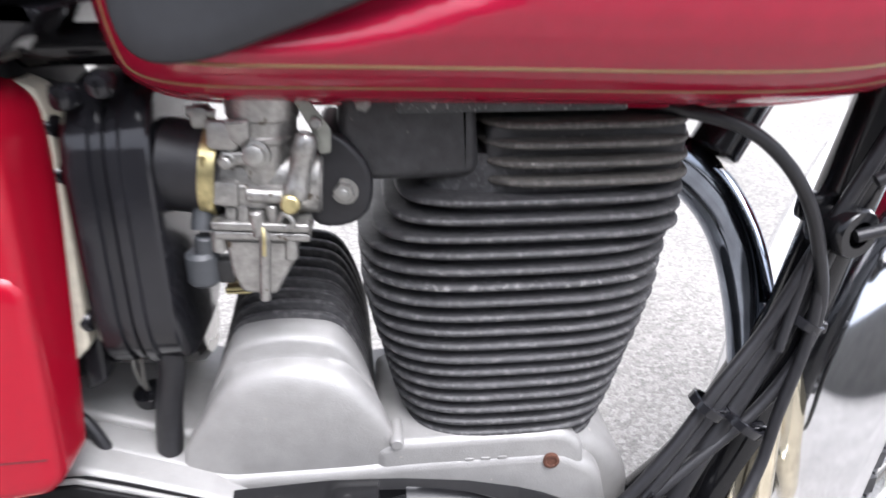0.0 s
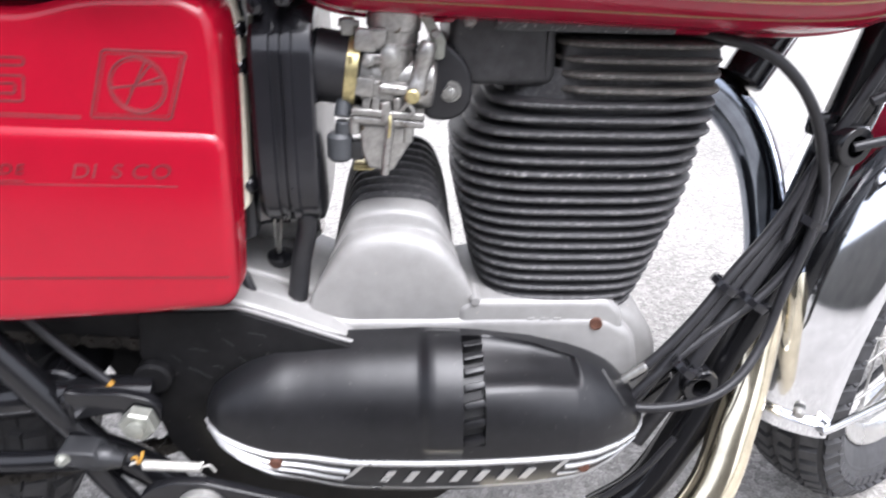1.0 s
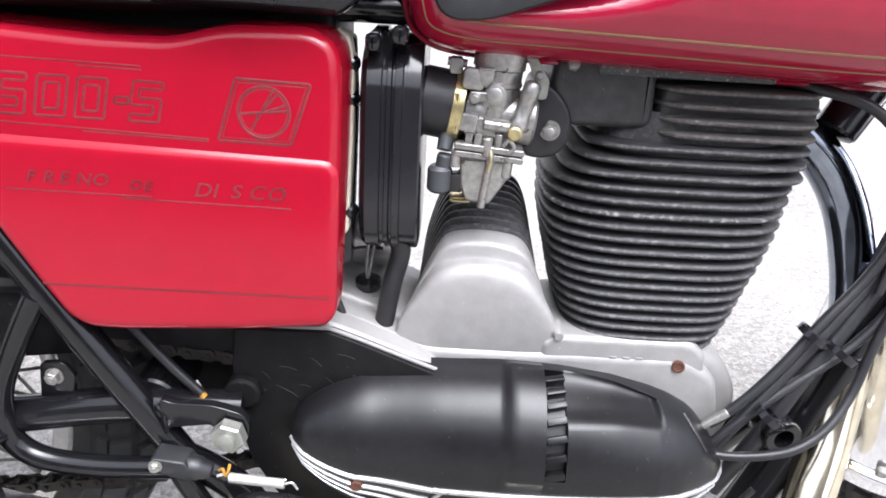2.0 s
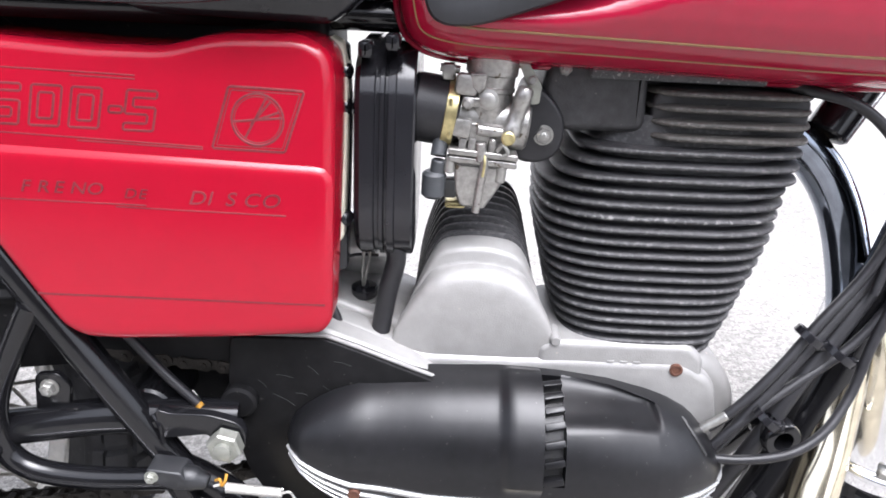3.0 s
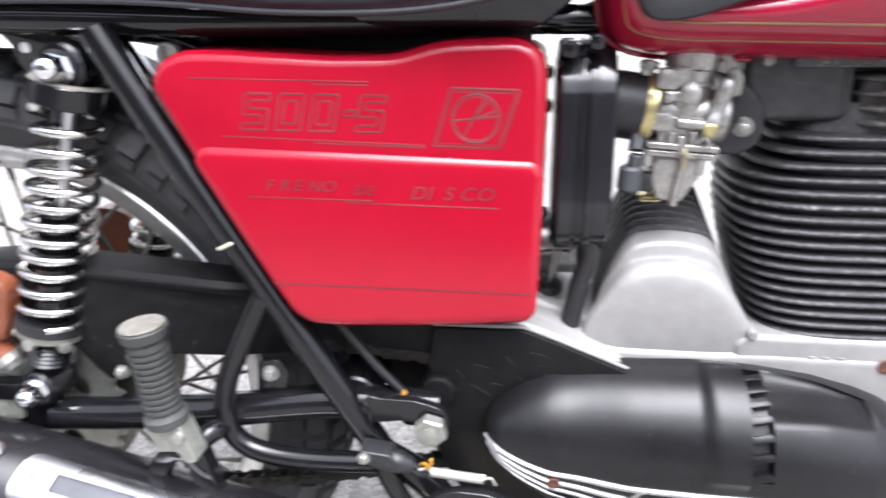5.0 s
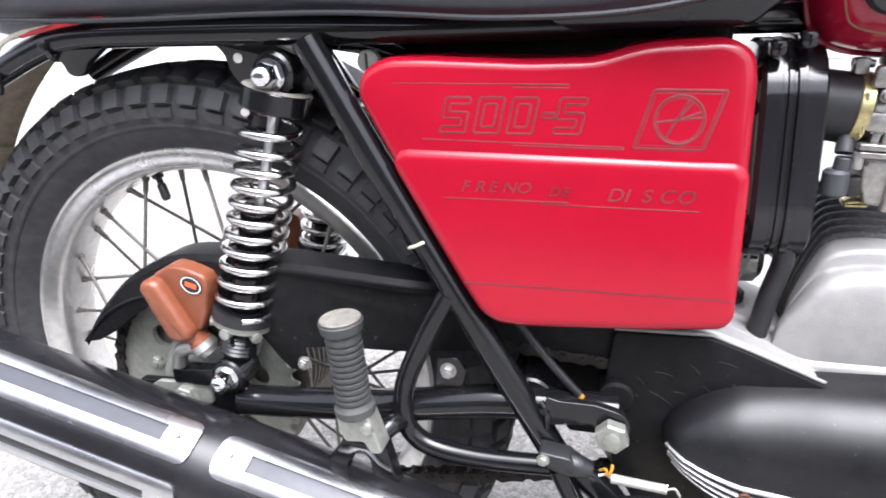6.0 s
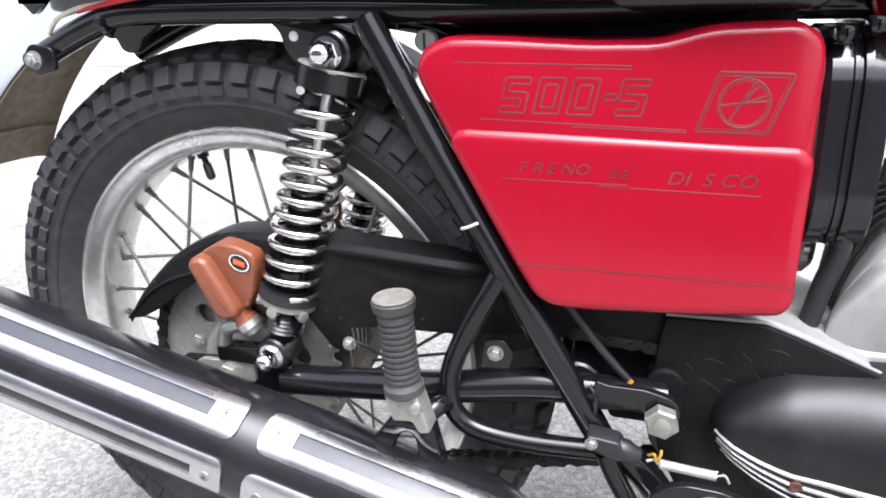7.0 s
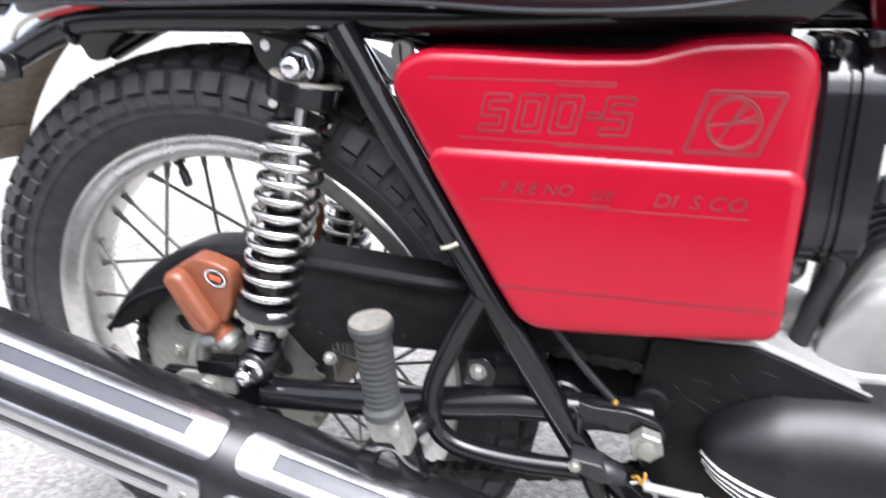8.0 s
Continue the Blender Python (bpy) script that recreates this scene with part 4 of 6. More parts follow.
poly = [(-0.100, 0.715), (-0.150, 0.692), (-0.200, 0.681), (-0.260, 0.6775), (-0.330, 0.680), (-0.390, 0.6865), (-0.470, 0.692), (-0.700, 0.695), (-0.800, 0.705), (-0.820, 0.740), (-0.780, 0.775), (-0.450, 0.785), (-0.160, 0.775), (-0.105, 0.75)]
P = soften(poly, 2)
loops(bm, [[(x, y, z) for x, z in inset(P, d)] for y, d in ((-0.128, 0.030), (-0.126, 0.016), (-0.121, 0.007), (-0.112, 0.002), (-0.100, 0.0), (0.100, 0.0), (0.112, 0.002), (0.121, 0.007), (0.126, 0.016), (0.128, 0.030))])
seat = part("seat", sized(bm, 1.08, (-0.0180, 0.0404, -0.0560)), VINYL, bike, "black vinyl dual seat")
bm = bmesh.new()
slab(bm, corner([(-0.110, 0.692), (-0.800, 0.698), (-0.780, 0.678), (-0.140, 0.667)], 0.006), -0.082, 0.104, 0.006)
part("seat_base", sized(bm, 1.08, (-0.0180, 0.0404, -0.0560)), PLASTIC, seat)
bm = bmesh.new()
tube(bm, [(-0.80, -0.118, 0.701), (-0.62, -0.121, 0.692), (-0.46, -0.121, 0.690), (-0.38, -0.121, 0.6865), (-0.30, -0.121, 0.6800), (-0.22, -0.121, 0.6800), (-0.16, -0.120, 0.689), (-0.12, -0.112, 0.706)], 0.0022, 8)
part("seat_piping", sized(bm, 1.08, (-0.0180, 0.0404, -0.0560)), PLASTIC, seat)

TANK = soften([(-0.1260, 0.715), (-0.1235, 0.6760), (-0.1150, 0.6560), (-0.0880, 0.6480), (-0.030, 0.6465), (0.060, 0.6440), (0.160, 0.6410), (0.215, 0.6420), (0.250, 0.6490), (0.285, 0.6680), (0.315, 0.71), (0.30, 0.80), (0.12, 0.85), (-0.07, 0.82), (-0.118, 0.76)], 3)
TP = [(-0.118, 0.060), (-0.1165, 0.046), (-0.114, 0.036), (-0.110, 0.026), (-0.104, 0.017), (-0.096, 0.0095), (-0.087, 0.0045), (-0.076, 0.0012), (-0.066, 0.0)]
bm = bmesh.new()
KNEE = [(-0.1020, 0.760), (-0.0990, 0.706), (-0.0940, 0.690), (-0.0840, 0.6785), (-0.0680, 0.6735), (-0.0450, 0.6735), (-0.0160, 0.6755), (0.0090, 0.6815), (0.0300, 0.6885), (0.0700, 0.7050), (0.1500, 0.740)]


def hollow(x, z):
    """Depth of the knee recess pressed into the tank side."""
    if x < KNEE[0][0] or x > KNEE[-1][0]:
        return 0.0
    for (x0, z0), (x1, z1) in zip(KNEE, KNEE[1:]):
        if x0 <= x <= x1:
            if z <= z0 + (z1 - z0) * (x - x0) / (x1 - x0):
                return 0.0
    near = 1.0
    for i, (a, b) in enumerate(zip(KNEE, KNEE[1:])):
        p, a, b = Vector((x, z)), Vector(a), Vector(b)
        k = min(max((p - a).dot(b - a) / (b - a).length_squared, 0), 1)
        near = min(near, (p - a - (b - a) * k).length / (0.010 if i < 3 else 0.018))
    s = near
    return 0.0145 * s * s * (3 - 2 * s)


DEEP = [(-0.1195 + 0.0001 * k, 0.078 - 0.002 * k) for k in range(9)]
mids = []
for (y0, d0), (y1, d1) in zip(TP, TP[1:5]):
    n = max(int((d0 - d1) / 0.002), 1)
    mids += [(y0 + (y1 - y0) * k / n, d0 + (d1 - d0) * k / n) for k in range(n)]
front = DEEP + mids + TP[4:]
loops(bm, [[(x, y + hollow(x, z), z) for x, z in inset(TANK, d)] for y, d in front] + [[(x, -y, z) for x, z in inset(TANK, d)] for y, d in TP[::-1]])
tank = part("fuel_tank", sized(bm, 1.135, (0.0123, 0.0682, -0.0945)), TANK_RED, bike, "dark metallic red fuel tank with gold pinstripes", angle=60)


def tank_y(d):
    for (y0, d0), (y1, d1) in zip(TP, TP[1:]):
        if d1 <= d <= d0:
            return y0 + (y1 - y0) * (d0 - d) / (d0 - d1)


for d, r in ((0.0125, 0.0007), (0.0230, 0.0009)):
    line = [(x, tank_y(d), z) for x, z in inset(TANK, d) if z < 0.78]
    k = max(range(len(line) - 1), key=lambda i: math.dist(line[i], line[i + 1]))
    line = line[k + 1:] + line[:k + 1] if math.dist(line[k], line[k + 1]) > 0.05 else line
    bm = bmesh.new()
    tube(bm, line, r, 6, 1)
    part("pinstripe", sized(bm, 1.135, (0.0123, 0.0682, -0.0945)), GOLD, tank, "gold pinstripe")
bm = bmesh.new()
ring = [(x, -0.066, z) for x, z in inset(TANK, -0.0006) if z < 0.74]
k = max(range(len(ring) - 1), key=lambda i: math.dist(ring[i], ring[i + 1]))
ring = ring[k + 1:] + ring[:k + 1] if math.dist(ring[k], ring[k + 1]) > 0.05 else ring
tube(bm, ring, 0.0022, 8, 1)
part("tank_seam", sized(bm, 1.135, (0.0123, 0.0682, -0.0945)), TANK_RED, tank)
bm = bmesh.new()
pad = soften([(-0.105, 0.720), (-0.1055, 0.6840), (-0.0960, 0.6715), (-0.0740, 0.6720), (-0.052, 0.6790), (-0.020, 0.6900), (0.020, 0.705), (0.060, 0.715), (0.060, 0.76), (-0.080, 0.77)], 2)
loops(bm, [[(x, y, z) for x, z in inset(pad, d)] for y, d in ((-0.1172, 0.012), (-0.1168, 0.006), (-0.1150, 0.0015), (-0.112, 0.0), (-0.090, 0.0))])
part("knee_pad", sized(bm, 1.135, (0.0123, 0.0682, -0.0945)), GREYPAD, tank, "dark grey knee panel")

# -- cylinder with fins --
def lerp_table(z, table):
    table = sorted(table)
    if z <= table[0][0]:
        return table[0][1:]
    for a, b in zip(table, table[1:]):
        if z <= b[0]:
            t = (z - a[0]) / (b[0] - a[0])
            return tuple(p + (q - p) * t for p, q in zip(a[1:], b[1:]))
    return table[-1][1:]


def squircle(cx, cy, hx, hy, n=56, p=3.4):
    out = []
    for k in range(n):
        a = 2 * math.pi * k / n
        c, s = math.cos(a), math.sin(a)
        out.append((cx + hx * math.copysign(abs(c) ** (2 / p), c), cy + hy * math.copysign(abs(s) ** (2 / p), s)))
    return out


FINS = [(0.4133, 0.0678, 0.0681, 0.0867, 0.0271), (0.44, 0.0793, 0.0702, 0.0876, 0.031), (0.4841, 0.0928, 0.0736, 0.0898, 0.0375), (0.511, 0.1005, 0.0757, 0.0909, 0.0415), (0.5558, 0.1043, 0.077, 0.0932, 0.0481), (0.5881, 0.1041, 0.0763, 0.0948, 0.0528), (0.6544, 0.0969, 0.0773, 0.0982, 0.0626)]
bm = bmesh.new()
rings = []
for z, cut in ((0.4180, 0), (0.44, 0), (0.47, 0), (0.51, 0), (0.545, 0), (0.556, 0.014), (0.606, 0.024)):
    hx, hy, cx, cy = lerp_table(z, FINS)
    rings.append([(x, y, z) for x, y in squircle(cx + cut / 2, cy, hx - 0.0120 - cut / 2, hy - 0.0120)])
loops(bm, rings)
cylinder = part("cylinder", bm, FIN, bike, "black finned single cylinder barrel with chipped enamel")


def fin(z, th=0.0046, x_from=None, wob=0.0):
    hx, hy, cx, cy = lerp_table(z, FINS)
    base = squircle(cx, cy, hx + wob, hy + wob)
    if x_from is not None:
        w = (cx + hx - x_from) / 2
        base = squircle(cx + hx - w, cy, w, hy, 72, 4.6)
    bm = bmesh.new()
    loops(bm, [[(x, y, z + dz) for x, y in inset(base, d)] for dz, d in ((-th * 0.85, 0.022), (-th * 0.5, 0.0026), (-th * 0.36, 0.0008), (-th * 0.12, 0.0), (th * 0.12, 0.0), (th * 0.36, 0.0008), (th * 0.5, 0.0026), (th * 0.85, 0.022))])
    return bm


def fin_level(k):
    """Height of fin k, counted down from the joint with the head."""
    return 0.60220 - 0.01089 * k + 0.0000523 * k * k


for k in range(2, 20):
    part("fin", fin(fin_level(k), x_from={2: 0.0145, 3: 0.0065, 4: -0.001}.get(k), wob=random.uniform(-0.0006, 0.0006)), FINCHIP if k == 7 else FIN, cylinder)
bm = bmesh.new()
hx, hy, cx, cy = lerp_table(0.415, FINS)
loops(bm, [[(x, y, z) for x, y in squircle(cx, cy, hx - d, hy - d)] for z, d in ((0.4050, 0.009), (0.4065, 0.006), (0.4140, 0.006), (0.4150, 0.009))])
part("base_flange", bm, BLACK, cylinder)

# -- cylinder head --
bm = bmesh.new()
slab(bm, corner([(-0.012, 0.6042), (0.0470, 0.6042), (0.0445, 0.641), (0.0435, 0.652), (-0.024, 0.652), (-0.026, 0.628), (-0.022, 0.612)], 0.010, 5), -0.068, 0.060, 0.0070, 6)
head = part("cylinder_head", sized(bm, 1.13, (0.0118, 0.0657, -0.0910)), HEADBLACK, bike, "dusty black cylinder head with rocker box")
for k in range(-2, 2):
    part("fin", fin(fin_level(k), x_from=0.0615), HEADFIN, head)
bm = bmesh.new()
rod(bm, (0.115, 0, 0.600), (0.115, 0, 0.650), 0.036, 32, 0.004)
slab(bm, corner([(0.050, 0.600), (0.157, 0.600), (0.157, 0.636), (0.050, 0.636)], 0.012, 4), -0.0660, 0.070, 0.004, 3)
part("combustion_dome", sized(bm, 1.13, (0.0118, 0.0657, -0.0910)), HEADBLACK, head)
bm = bmesh.new()
slab(bm, corner([(0.040, 0.6300), (0.140, 0.6275), (0.140, 0.650), (0.040, 0.650)], 0.004), -0.050, 0.050, 0.004)
part("rocker_cover", sized(bm, 1.13, (0.0118, 0.0657, -0.0910)), HEADBLACK, head)
for x, z in ((-0.012, 0.6440), (0.1360, 0.6330)):
    bm = bmesh.new()
    hexhead(bm, (x, -0.050 if x > 0.1 else -0.0640, z), (0, -0.8, 0.2), 0.0045, 0.006)
    part("head_bolt", sized(bm, 1.13, (0.0118, 0.0657, -0.0910)), STEEL, head)
# rough insulating mat under the tank
bm = bmesh.new()
slab(bm, corner([(0.004, 0.6405), (0.120, 0.6400), (0.120, 0.6465), (0.004, 0.6475)], 0.002), -0.0720, -0.027, 0.0015)
part("insulating_mat", sized(bm, 1.13, (0.0118, 0.0657, -0.0910)), GREYFOAM, bike, "grey pitted foam mat under the tank")

# -- inlet: manifold, carburettor, air box --
bm = bmesh.new()
slab(bm, soften([(-0.0370, 0.5690), (-0.0330, 0.6020), (-0.0290, 0.6260), (-0.0150, 0.6230), (0.0000, 0.6060), (0.0030, 0.5880), (-0.0020, 0.5720), (-0.0180, 0.5650)], 2), -0.0160, 0.040, 0.004)
manifold = part("inlet_manifold", bm, RUBBER, bike, "black rubber inlet flange")
bm = bmesh.new()
hexhead(bm, (-0.0140, -0.0155, 0.5890), (-0.1, -1, 0.05), 0.0062, 0.006)
part("flange_bolt", bm, STEEL, manifold)

bm = bmesh.new()
rod(bm, (-0.090, -0.006, 0.600), (-0.026, -0.006, 0.594), 0.0205, 28, 0.002)
lathe(bm, (-0.0605, -0.009, 0.574), (0.075, 0, 1), [(0, 0.0150), (0.010, 0.0178), (0.046, 0.0180), (0.047, 0.0190), (0.0495, 0.0190), (0.0505, 0.0182), (0.058, 0.0182), (0.059, 0.0196), (0.085, 0.0196)], 36)
tilt = Matrix.Rotation(radians(6), 3, "Y")
slab(bm, corner([(-0.0800, 0.6000), (-0.0400, 0.5970), (-0.0405, 0.5820), (-0.0805, 0.5855)], 0.003), -0.0290, 0.010, 0.002)
slab(bm, corner([(-0.0725, 0.6345), (-0.0600, 0.6345), (-0.0610, 0.6245), (-0.0655, 0.6200), (-0.0705, 0.6240)], 0.001), -0.0305, -0.010, 0.0015)
slab(bm, corner([(-0.0770, 0.6180), (-0.0620, 0.6170), (-0.0625, 0.6100), (-0.0770, 0.6105)], 0.002), -0.0290, -0.010, 0.0015)
carb = part("carburettor", bm, CARB, bike, "grey oxidised alloy carburettor")
bm = bmesh.new()
slab(bm, corner([(-0.0865, 0.5805), (-0.0335, 0.5765), (-0.0335, 0.5715), (-0.0865, 0.5755)], 0.002), -0.0345, 0.012, 0.0012)
slab(bm, corner([(-0.0860, 0.5745), (-0.0340, 0.5705), (-0.0340, 0.5655), (-0.0860, 0.5695)], 0.002), -0.0335, 0.012, 0.0012)
slab(bm, corner([(-0.0815, 0.5700), (-0.0410, 0.5670), (-0.0430, 0.5540), (-0.0565, 0.5315), (-0.0755, 0.5335), (-0.0800, 0.5450)], 0.003), -0.0310, 0.012, 0.003)
part("float_bowl", bm, CARB, carb)
for x, z in ((-0.0840, 0.5665), (-0.0450, 0.5600)):
    bm = bmesh.new()
    rod(bm, (x, -0.029, z + 0.007), (x - 0.001, -0.029, z - 0.006), 0.0042, 12, 0.0008)
    part("bowl_screw", bm, STEEL, carb)
bm = bmesh.new()
lathe(bm, (-0.0310, -0.026, 0.6260), (-0.28, -0.05, -1), [(0, 0.0045), (0.002, 0.0062), (0.012, 0.0068), (0.013, 0.0062), (0.028, 0.0062), (0.030, 0.0075), (0.036, 0.0070), (0.038, 0.004)], 18)
part("choke_plunger", bm, CARB, carb)
bm = bmesh.new()
lathe(bm, (-0.0425, -0.0330, 0.5895), (0, -1, 0.05), [(0, 0.0052), (0.004, 0.0052), (0.005, 0.004)], 14)
part("brass_screw", bm, BRASS, carb)
for x, z, r in ((-0.0580, 0.6160, 0.0058), (-0.0730, 0.6130, 0.0034)):
    bm = bmesh.new()
    lathe(bm, (x, -0.0265, z), (-0.15, -1, 0.05), [(0, r * 1.3), (0.003, r * 1.3), (0.0035, r), (0.008, r), (0.009, r * 0.7)], 14)
    part("adjuster_screw", bm, STEEL, carb)
bm = bmesh.new()
rod(bm, (-0.066, -0.030, 0.5945), (-0.046, -0.030, 0.5925), 0.0046, 14, 0.001)
rod(bm, (-0.0620, -0.031, 0.5850), (-0.0615, -0.031, 0.5700), 0.0044, 14, 0.001)
rod(bm, (-0.0530, -0.030, 0.5880), (-0.0535, -0.030, 0.5760), 0.0034, 14, 0.0008)
block(bm, (-0.0770, -0.026, 0.5950), (0.014, 0.012, 0.014), 0.002, tilt)
block(bm, (-0.0745, -0.026, 0.6260), (0.017, 0.008, 0.016), 0.003, tilt)
block(bm, (-0.0760, -0.026, 0.5800), (0.0055, 0.008, 0.014), 0.001, tilt)
block(bm, (-0.0690, -0.028, 0.5815), (0.0055, 0.008, 0.012), 0.001, tilt)
part("jet_block", bm, CARB, carb)
bm = bmesh.new()
tube(bm, [(-0.0590, -0.0320, 0.5745), (-0.0588, -0.0335, 0.5660), (-0.0605, -0.0330, 0.5530), (-0.0630, -0.0320, 0.5300)], 0.0032, 10)
part("overflow_pipe", bm, CARB, carb)
bm = bmesh.new()
tube(bm, [(-0.0590, -0.0335, 0.5760), (-0.0585, -0.0365, 0.5700), (-0.0595, -0.0365, 0.5600)], 0.0011, 8)
part("brass_wire", bm, BRASS, carb)
bm = bmesh.new()
tube(bm, [(-0.0500, -0.0330, 0.5790), (-0.0460, -0.0350, 0.5840), (-0.0420, -0.0350, 0.5790), (-0.0460, -0.0345, 0.5745)], 0.0016, 8)
part("return_spring", bm, STEEL, carb)
bm = bmesh.new()
slab(bm, corner([(-0.0385, 0.6430), (-0.0300, 0.6420), (-0.0190, 0.6260), (-0.0200, 0.6130), (-0.0262, 0.6120), (-0.0300, 0.6270)], 0.002), -0.0195, -0.0175, 0.0006)
part("choke_lever", bm, PLATED, carb, "small plated choke lever")
bm = bmesh.new()
lathe(bm, (-0.0265, -0.0195, 0.6300), (-0.1, -1, 0.1), [(0, 0.0034), (0.004, 0.0034), (0.005, 0.0024)], 12)
part("lever_pin", bm, STEEL, carb)
bm = bmesh.new()
rod(bm, (-0.0960, -0.026, 0.5600), (-0.0965, -0.026, 0.5390), 0.0095, 20, 0.0025)
rod(bm, (-0.0925, -0.026, 0.5690), (-0.0940, -0.026, 0.5570), 0.0060, 16, 0.001)
tube(bm, [(-0.0935, -0.026, 0.5720), (-0.0920, -0.020, 0.5850), (-0.0920, -0.012, 0.5980)], 0.0062, 12)
part("fuel_elbow", bm, GREYPLASTIC, carb, "grey plastic fuel elbow and filter")
bm = bmesh.new()
block(bm, (-0.0835, -0.024, 0.5470), (0.010, 0.012, 0.015), 0.002)
part("clip", bm, INK, carb)
bm = bmesh.new()
block(bm, (-0.079, -0.018, 0.5325), (0.016, 0.016, 0.005), 0.0015)
part("dirty_drain_nut", bm, BRASS, carb)
bm = bmesh.new()
block(bm, (-0.070, -0.005, 0.652), (0.05, 0.03, 0.016), 0.004)
tube(bm, [(-0.058, -0.008, 0.655), (-0.050, -0.006, 0.670), (-0.020, -0.004, 0.685)], 0.004, 10)
part("throttle_cap", bm, PLASTIC, carb)

bm = bmesh.new()
rod(bm, (-0.114, -0.006, 0.6055), (-0.080, -0.006, 0.6005), 0.0262, 36, 0.002)
hose = part("intake_hose", bm, RUBBER, bike, "black rubber intake hose")
bm = bmesh.new()
lathe(bm, (-0.0905, -0.006, 0.602), (1, 0, -0.15), [(0, 0.0264), (0.0005, 0.0276), (0.0085, 0.0276), (0.009, 0.0264)], 40, caps=(False, False))
block(bm, (-0.0860, -0.030, 0.6010), (0.0035, 0.004, 0.030), 0.001)
clamp = part("hose_clamp", bm, BRASS, hose, "yellow zinc hose clamp")
bm = bmesh.new()
block(bm, (-0.0880, -0.012, 0.6330), (0.010, 0.012, 0.012), 0.002)
rod(bm, (-0.0945, -0.014, 0.6360), (-0.0800, -0.014, 0.6345), 0.0030, 10)
part("clamp_screw", bm, STEEL, hose)

bm = bmesh.new()
box_o = corner([(-0.058, 0.4925), (-0.058, 0.655), (0.060, 0.655), (0.060, 0.4925)], 0.050, 10)
prof = [(-0.1590, 0.008), (-0.1575, 0.003), (-0.1540, 0.0), (-0.1440, 0.0), (-0.1432, 0.0022), (-0.1405, 0.0022), (-0.1398, 0.0), (-0.1370, 0.0), (-0.1362, 0.0020), (-0.1345, 0.0020), (-0.1338, -0.0018), (-0.1290, -0.0020), (-0.1282, 0.0004),
        (-0.1165, 0.0004), (-0.1150, 0.0018), (-0.1140, 0.006)]
loops(bm, [[(x + 0.0045, y, z) for y, z in inset(box_o, d)] for x, d in prof])
airbox = part("air_filter_box", sized(bm, 1.04, (0.0036, 0.0202, -0.0280), 0.12, 0.585), PLASTIC, bike, "black moulded air filter box with parting ribs", angle=30)
bm = bmesh.new()
tube(bm, [(-0.130, -0.030, 0.503), (-0.124, -0.030, 0.488), (-0.131, -0.030, 0.455), (-0.1365, -0.030, 0.420)], 0.0082, 14)
part("drain_tube", bm, RUBBER, airbox)
bm = bmesh.new()
for x, z in ((-0.1475, 0.648), (-0.1285, 0.6535)):
    block(bm, (x, -0.028, z), (0.011, 0.016, 0.012), 0.003)
part("lid_clasp", bm, PLASTIC, airbox)
bm = bmesh.new()
tube(bm, [(-0.150, -0.018, 0.500), (-0.1525, -0.016, 0.480), (-0.1540, -0.010, 0.462), (-0.1550, 0.000, 0.446)], 0.0014, 8)
tube(bm, [(-0.146, -0.018, 0.500), (-0.1475, -0.016, 0.480), (-0.1510, -0.010, 0.462), (-0.1545, 0.000, 0.446)], 0.0014, 8)
part("wire_clip", bm, STEEL, bike)
bm = bmesh.new()
block(bm, (-0.149, -0.020, 0.4985), (0.016, 0.018, 0.006), 0.0015)
part("clip_foot", bm, RUBBER, bike)

# -- crankcase --
bm = bmesh.new()
poly = [(-0.255, 0.452), (-0.183, 0.4390), (-0.100, 0.4060), (-0.020, 0.4060), (0.020, 0.4080), (0.120, 0.4080), (0.150, 0.390), (0.162, 0.340), (0.155, 0.250), (-0.200, 0.240), (-0.255, 0.300)]
slab(bm, corner(poly, 0.010, 4), -0.0450, 0.090, 0.008, 4)
slab(bm, corner([(-0.255, 0.4515), (-0.183, 0.4385), (-0.108, 0.4080), (-0.084, 0.3940), (-0.078, 0.3800), (-0.078, 0.26), (-0.200, 0.245), (-0.255, 0.300)], 0.008, 4), -0.0620, 0.02, 0.006, 4)
crank = part("crankcase", bm, CAST, bike, "silver cast aluminium crankcase")
bm = bmesh.new()
slab(bm, corner([(-0.004, 0.4175), (0.010, 0.4235), (0.122, 0.4235), (0.136, 0.412), (0.142, 0.37), (0.142, 0.30), (-0.004, 0.30)], 0.006, 3), -0.0430, 0.062, 0.006, 4)
part("cylinder_plinth", bm, CAST, crank)
bm = bmesh.new()
slab(bm, circle(0.112, 0.345, 0.070, 48), -0.030, 0.075, 0.014, 5)
part("timing_bulge", bm, CAST, crank)
bm = bmesh.new()
lathe(bm, (0.1135, -0.0446, 0.4015), (0, -1, 0.08), [(-0.004, 0.0056), (0.0012, 0.0056), (0.0016, 0.0048), (0.0015, 0.0036), (0.0009, 0.0032)], 20)
part("case_bolt", bm, RUST, crank, "rusty recessed case bolt")
for dx in (0.0, 0.011, 0.022):
    bm = bmesh.new()
    block(bm, (0.058 + dx, -0.0432, 0.4060), (0.006, 0.0010, 0.0022), 0.0003)
    part("cast_mark", bm, CAST, crank)
# dynamo cover
DOME = [(-0.1260, 0.400), (-0.1245, 0.4500), (-0.1180, 0.4760), (-0.1060, 0.5020), (-0.0960, 0.5160), (-0.0800, 0.5195), (-0.0610, 0.5205), (-0.0430, 0.5195), (-0.0210, 0.5160), (-0.0080, 0.5000), (0.0020, 0.4740), (0.0050, 0.4480), (0.0060, 0.400)]
D = soften(DOME, 2)


